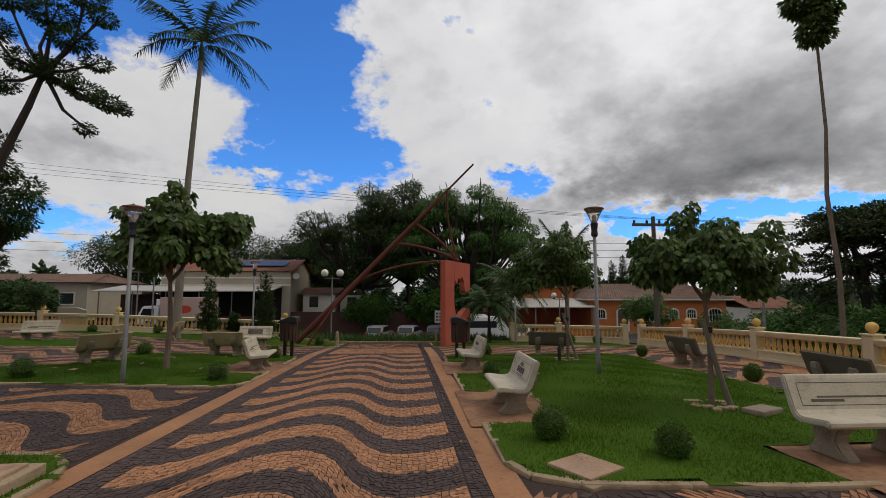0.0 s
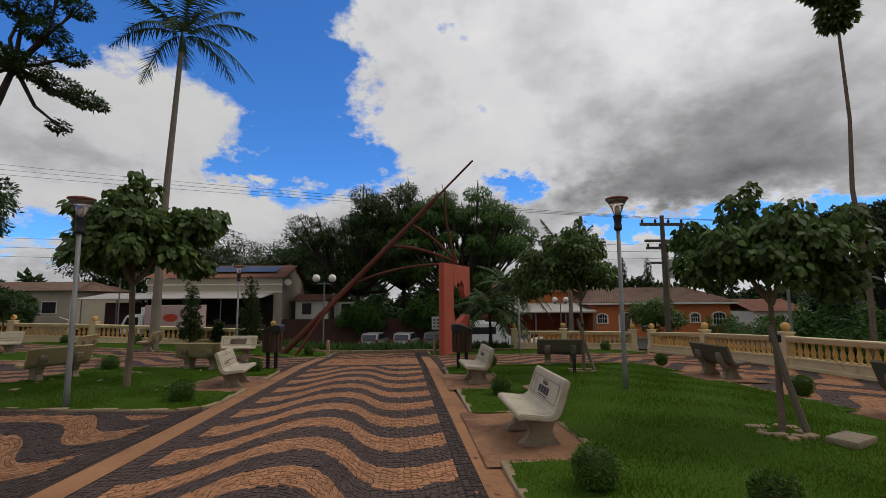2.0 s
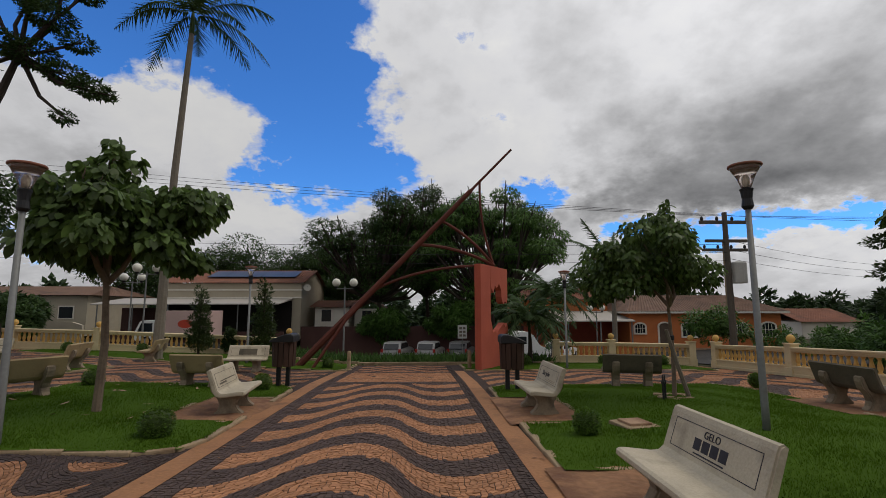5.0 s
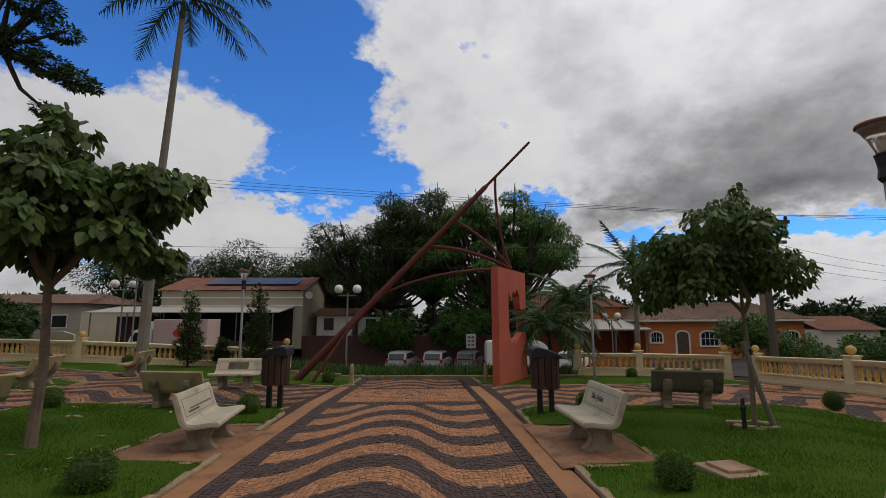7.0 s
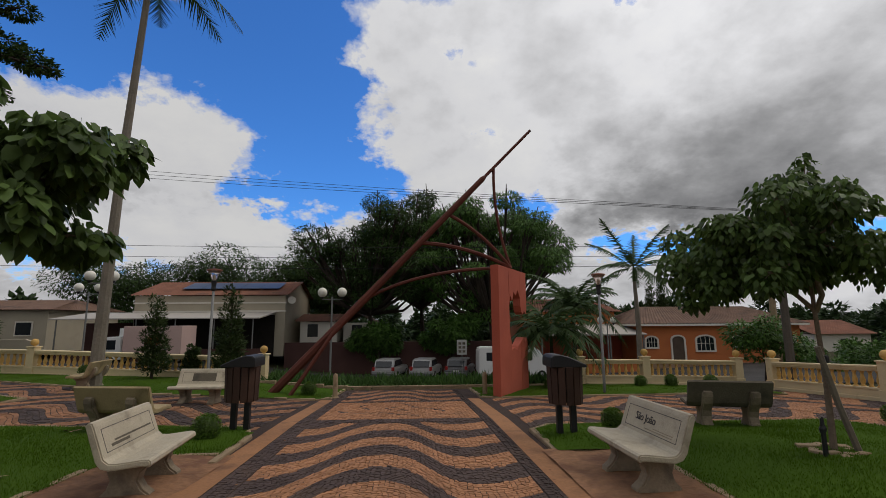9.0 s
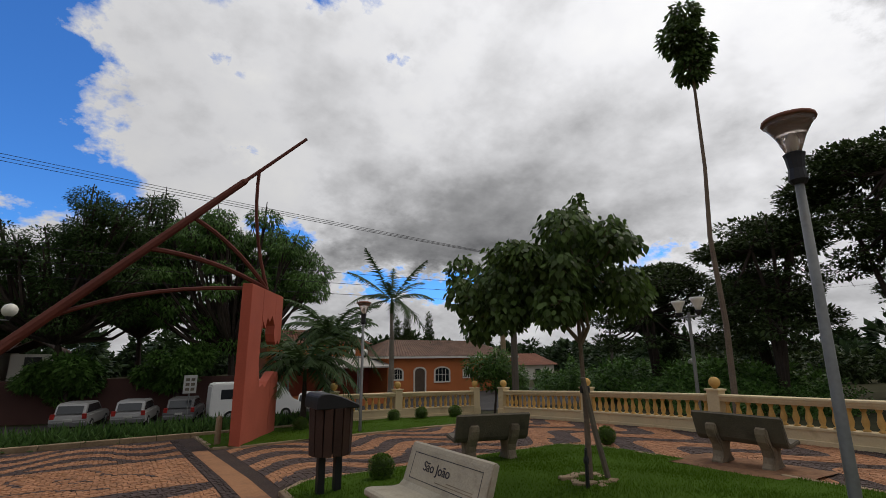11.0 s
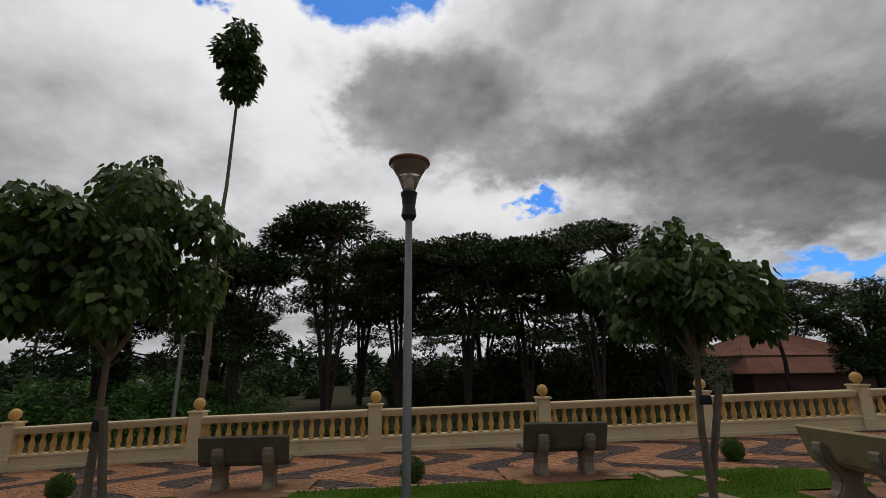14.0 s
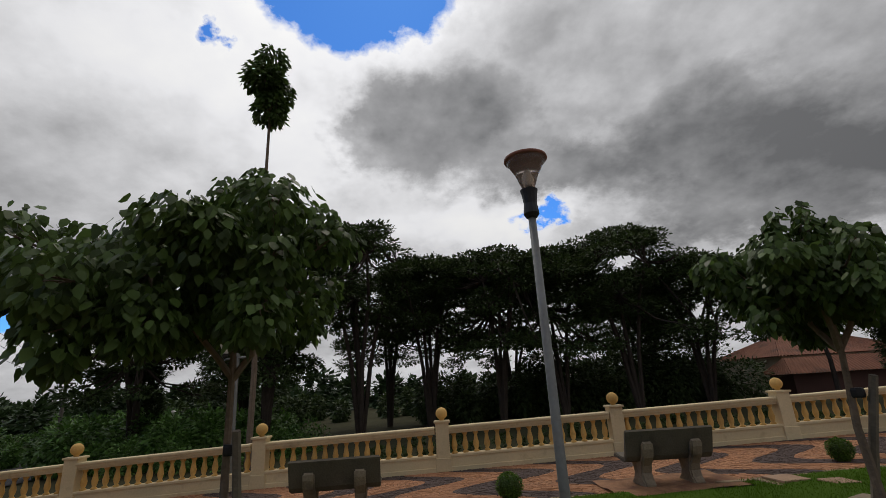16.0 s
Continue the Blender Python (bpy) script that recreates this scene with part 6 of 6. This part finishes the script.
for i in range(34):
    y = rng.uniform(4.2, 15.0)
    x = rng.choice([-3.3, -2.95, 0.5, 0.75]) + rng.normal(0, 0.1) + SHEAR * (y - 8)
    t = thing("fallen_leaf", pose(x, y, float(gz(x, y)) + 0.022, 0, 0, rng.uniform(0, 360)), "brown dry fallen leaf on the walk", "leaf", "fallen leaves")
    v, f = leaves(rng, np.zeros((1, 3)), np.array([[1.0, 0, 0]]), 0.075, 0.0, 0.45)
    v[:, 2] *= 0.2
    piece("blade", mesh_from("blade", v, f.tolist(), M["dirt"]), t)

# ---------------------------------------------------------------- kerb stones and mosaic paving, last
box_cache = {}
for kerb, x, y, turn, length in KERB_STONES:
    key = round(length, 2)
    if key not in box_cache:
        bm = box(-key / 2 - 0.01, key / 2 - 0.002, -0.05, 0.05, -0.12, 0.05, 0.022)
        me = bpy.data.meshes.new("kerb_stone")
        bm.to_mesh(me)
        bm.free()
        me.materials.append(M["kerb"])
        box_cache[key] = me
    piece("kerb_stone", box_cache[key], kerb, Matrix.Translation(gp(x, y)) @ Matrix.Rotation(turn, 4, "Z"))


WAVE_X = [-2.8, -2.58, -2.36, -2.16, -2.0, -1.85, -1.65, -1.45, -1.24, -1.03, -0.86, -0.72, -0.59, -0.42, -0.22, 0.0, 0.2, 0.4]
WAVE_Y = [0.0, 0.05, 0.24, 0.60, 0.95, 1.25, 1.48, 1.58, 1.60, 1.46, 1.20, 0.86, 0.56, 0.33, 0.24, 0.28, 0.38, 0.50]


def walk_pattern(x, y):
    """Ochre waves across the walk, with a dark border and an ochre panel near its end."""
    off = np.interp(x, WAVE_X, WAVE_Y)
    f = np.mod((y - off - 8.36) / 1.15, 1.0)
    ochre = f > 0.5
    panel = (y > 16.2) & (y < 19.2)
    swirl = np.abs(np.sin(3.2 * np.hypot((x + 1.35) * 1.1, (y - 17.7)) + 1.2 * np.sin(2.5 * np.arctan2(y - 17.7, x + 1.35)))) < 0.16
    ochre = np.where(panel, ~(swirl & (np.hypot((x + 1.35) / 1.2, (y - 17.7) / 1.15) < 1.0)), ochre)
    ochre = np.where((y > 15.75) & (y <= 16.2) | (y >= 19.2) & (y < 19.5), False, ochre)
    return ochre & (x > -2.78) & (x < 0.38)


def walk_wave(x):
    return np.interp(x, WAVE_X, WAVE_Y)


def west_wave(x):
    return 0.62 * (1 - np.cos(2 * np.pi * (x + 4.1) / 2.9 + 0.5 * np.sin(2 * np.pi * (x + 4.1) / 2.9)))


def east_wave(x):
    return 0.62 * (1 - np.cos(2 * np.pi * (x - 6.9) / 2.5))


def cross_wave(x):
    return 0.6 * (1 - np.cos(2 * np.pi * (x - 0.4) / 2.7))


def west_pattern(x, y):
    return (np.mod((y - west_wave(x) - 5.45) / 1.35, 1.0) > 0.5) & (x < -3.75) & (y < 9.15)


def east_pattern(x, y):
    return np.mod((y - east_wave(x)) / 1.7, 1.0) > 0.4375


def cross_pattern(x, y):
    return np.mod((y - cross_wave(x)) / 1.2, 1.0) > 0.5


def stones(x0, x1, y0, y1, step, pattern, shear, seed, skip=None, gap=0.10, wave=None, row=None, origin=0.0):
    """Corner points, tops and colours of a field of hand-set stones; with a wave, their rows follow it."""
    r = np.random.default_rng(seed)
    row = row or step
    xs = np.linspace(x0, x1, max(2, round((x1 - x0) / step) + 1))
    low_y = y0 - (1.8 if wave else 0.0)
    ys = origin + row * np.arange(math.floor((low_y - origin) / row), math.ceil((y1 - origin) / row) + 1)
    X, Y = np.meshgrid(xs, ys)
    inner = np.ones(len(xs))
    inner[[0, -1]] = 0.0
    X = X + (np.where(np.arange(len(ys))[:, None] % 2, step * 0.4, 0) + r.normal(0, step * 0.2, X.shape)) * inner
    Y = Y + r.normal(0, row * (0.09 if wave else 0.17), X.shape)
    if wave:
        Y = Y + wave(X)
    c = np.stack([np.stack([X[:-1, :-1], Y[:-1, :-1]], -1), np.stack([X[:-1, 1:], Y[:-1, 1:]], -1), np.stack([X[1:, 1:], Y[1:, 1:]], -1), np.stack([X[1:, :-1], Y[1:, :-1]], -1)], 2).reshape(-1, 4, 2)
    mid = c.mean(1)
    # the joint is as wide all round, however a stone leans
    c = mid[:, None] + (c - mid[:, None]) * (1 - gap * r.uniform(0.7, 1.5, (len(c), 1, 1)))
    ochre = pattern(mid[:, 0], mid[:, 1])
    ok = (mid[:, 1] >= y0) & (mid[:, 1] <= y1)
    if skip is not None:
        ok &= ~skip(mid[:, 0], mid[:, 1])
    c, mid, ochre = c[ok], mid[ok], ochre[ok]
    c[:, :, 0] += shear * (c[:, :, 1] - 8)
    n = len(c)
    zt = gz(c[:, :, 0], c[:, :, 1]) + 0.012 + r.normal(0, 0.002, (n, 1)) + r.normal(0, 0.0014, (n, 4))
    m2 = c.mean(1, keepdims=True)
    top = np.concatenate([m2 + (c - m2) * 0.93, zt[:, :, None]], 2)
    low = np.concatenate([c, zt[:, :, None] - 0.016], 2)
    return np.concatenate([low, top], 1), ochre


def lay(name, field, label):
    v, ochre = field
    n = len(v)
    quad = np.array([[4, 5, 6, 7], [0, 1, 5, 4], [1, 2, 6, 5], [2, 3, 7, 6], [3, 0, 4, 7]])
    f = (np.arange(n)[:, None, None] * 8 + quad[None]).reshape(-1, 4)
    me = mesh_from(name, v.reshape(-1, 3), f.tolist(), [M["dark_stone"], M["ochre_stone"]], index=np.repeat(ochre.astype(np.int32), 5))
    ob = piece(name, me, pavement, None, label)
    ob["kind"] = "stuff"


def in_gardens(x, y):
    r = np.zeros(np.shape(x), bool)
    for _, poly, _ in LAWNS:
        r |= inside(poly, x, y) | (edge_distance(poly, x, y) < 0.07)
    return r | on_pad(x, y)


NEAR_Y0, NEAR_Y1 = 4.3, 4.62
ROW = 1.15 / 19
waves = dict(wave=walk_wave, row=ROW, origin=8.36)
near = stones(-2.78, 0.38, NEAR_Y0, NEAR_Y1, 0.058, walk_pattern, SHEAR, 90, **waves)
for v8, is_ochre in zip(*near):
    c = v8[4:].mean(0)
    me = mesh_from("paving_stone", v8 - c, [(4, 5, 6, 7), (0, 1, 5, 4), (1, 2, 6, 5), (2, 3, 7, 6), (3, 0, 4, 7)], M["ochre_stone" if is_ochre else "dark_stone"])
    piece("paving_stone", me, pavement, Matrix.Translation(c))
MOSAIC = "black and ochre mosaic paving stones laid in waves"
lay("mosaic_stones", stones(-2.78, 0.38, NEAR_Y1, 15.8, 0.058, walk_pattern, SHEAR, 91, **waves), MOSAIC)
lay("mosaic_stones", stones(-2.78, 0.38, -4.0, NEAR_Y0, 0.058, walk_pattern, SHEAR, 92, **waves), MOSAIC)
lay("mosaic_stones", stones(-2.78, 0.38, 15.85, 22.9, 0.075, walk_pattern, SHEAR, 98), MOSAIC)
for x0, x1, seed in ((-3.05, -2.79, 99), (0.39, 0.565, 100)):
    lay("mosaic_stones", stones(x0, x1, -4.0, 22.9, 0.058, walk_pattern, SHEAR, seed), "black mosaic paving stones bordering the walk")
lay("mosaic_stones", stones(-12.0, -3.42, -2.0, 9.9, 0.066, west_pattern, 0.0, 93, in_gardens, wave=west_wave, row=1.35 / 20, origin=5.45), MOSAIC)
lay("mosaic_stones", stones(-26.0, -3.75, 9.9, 25.0, 0.16, cross_pattern, 0.0, 94, in_gardens, wave=cross_wave, row=0.15), MOSAIC)
lay("mosaic_stones", stones(6.8, 10.75, -6.0, 23.4, 0.075, east_pattern, 0.0, 95, in_gardens, wave=east_wave, row=1.7 / 23), MOSAIC)
lay("mosaic_stones", stones(0.95, 6.8, 15.2, 20.2, 0.08, cross_pattern, 0.0, 96, in_gardens, wave=cross_wave, row=0.08), MOSAIC)
lay("mosaic_stones", stones(0.95, 6.8, -6.0, 4.0, 0.10, cross_pattern, 0.0, 97, in_gardens, wave=cross_wave, row=0.10), MOSAIC)
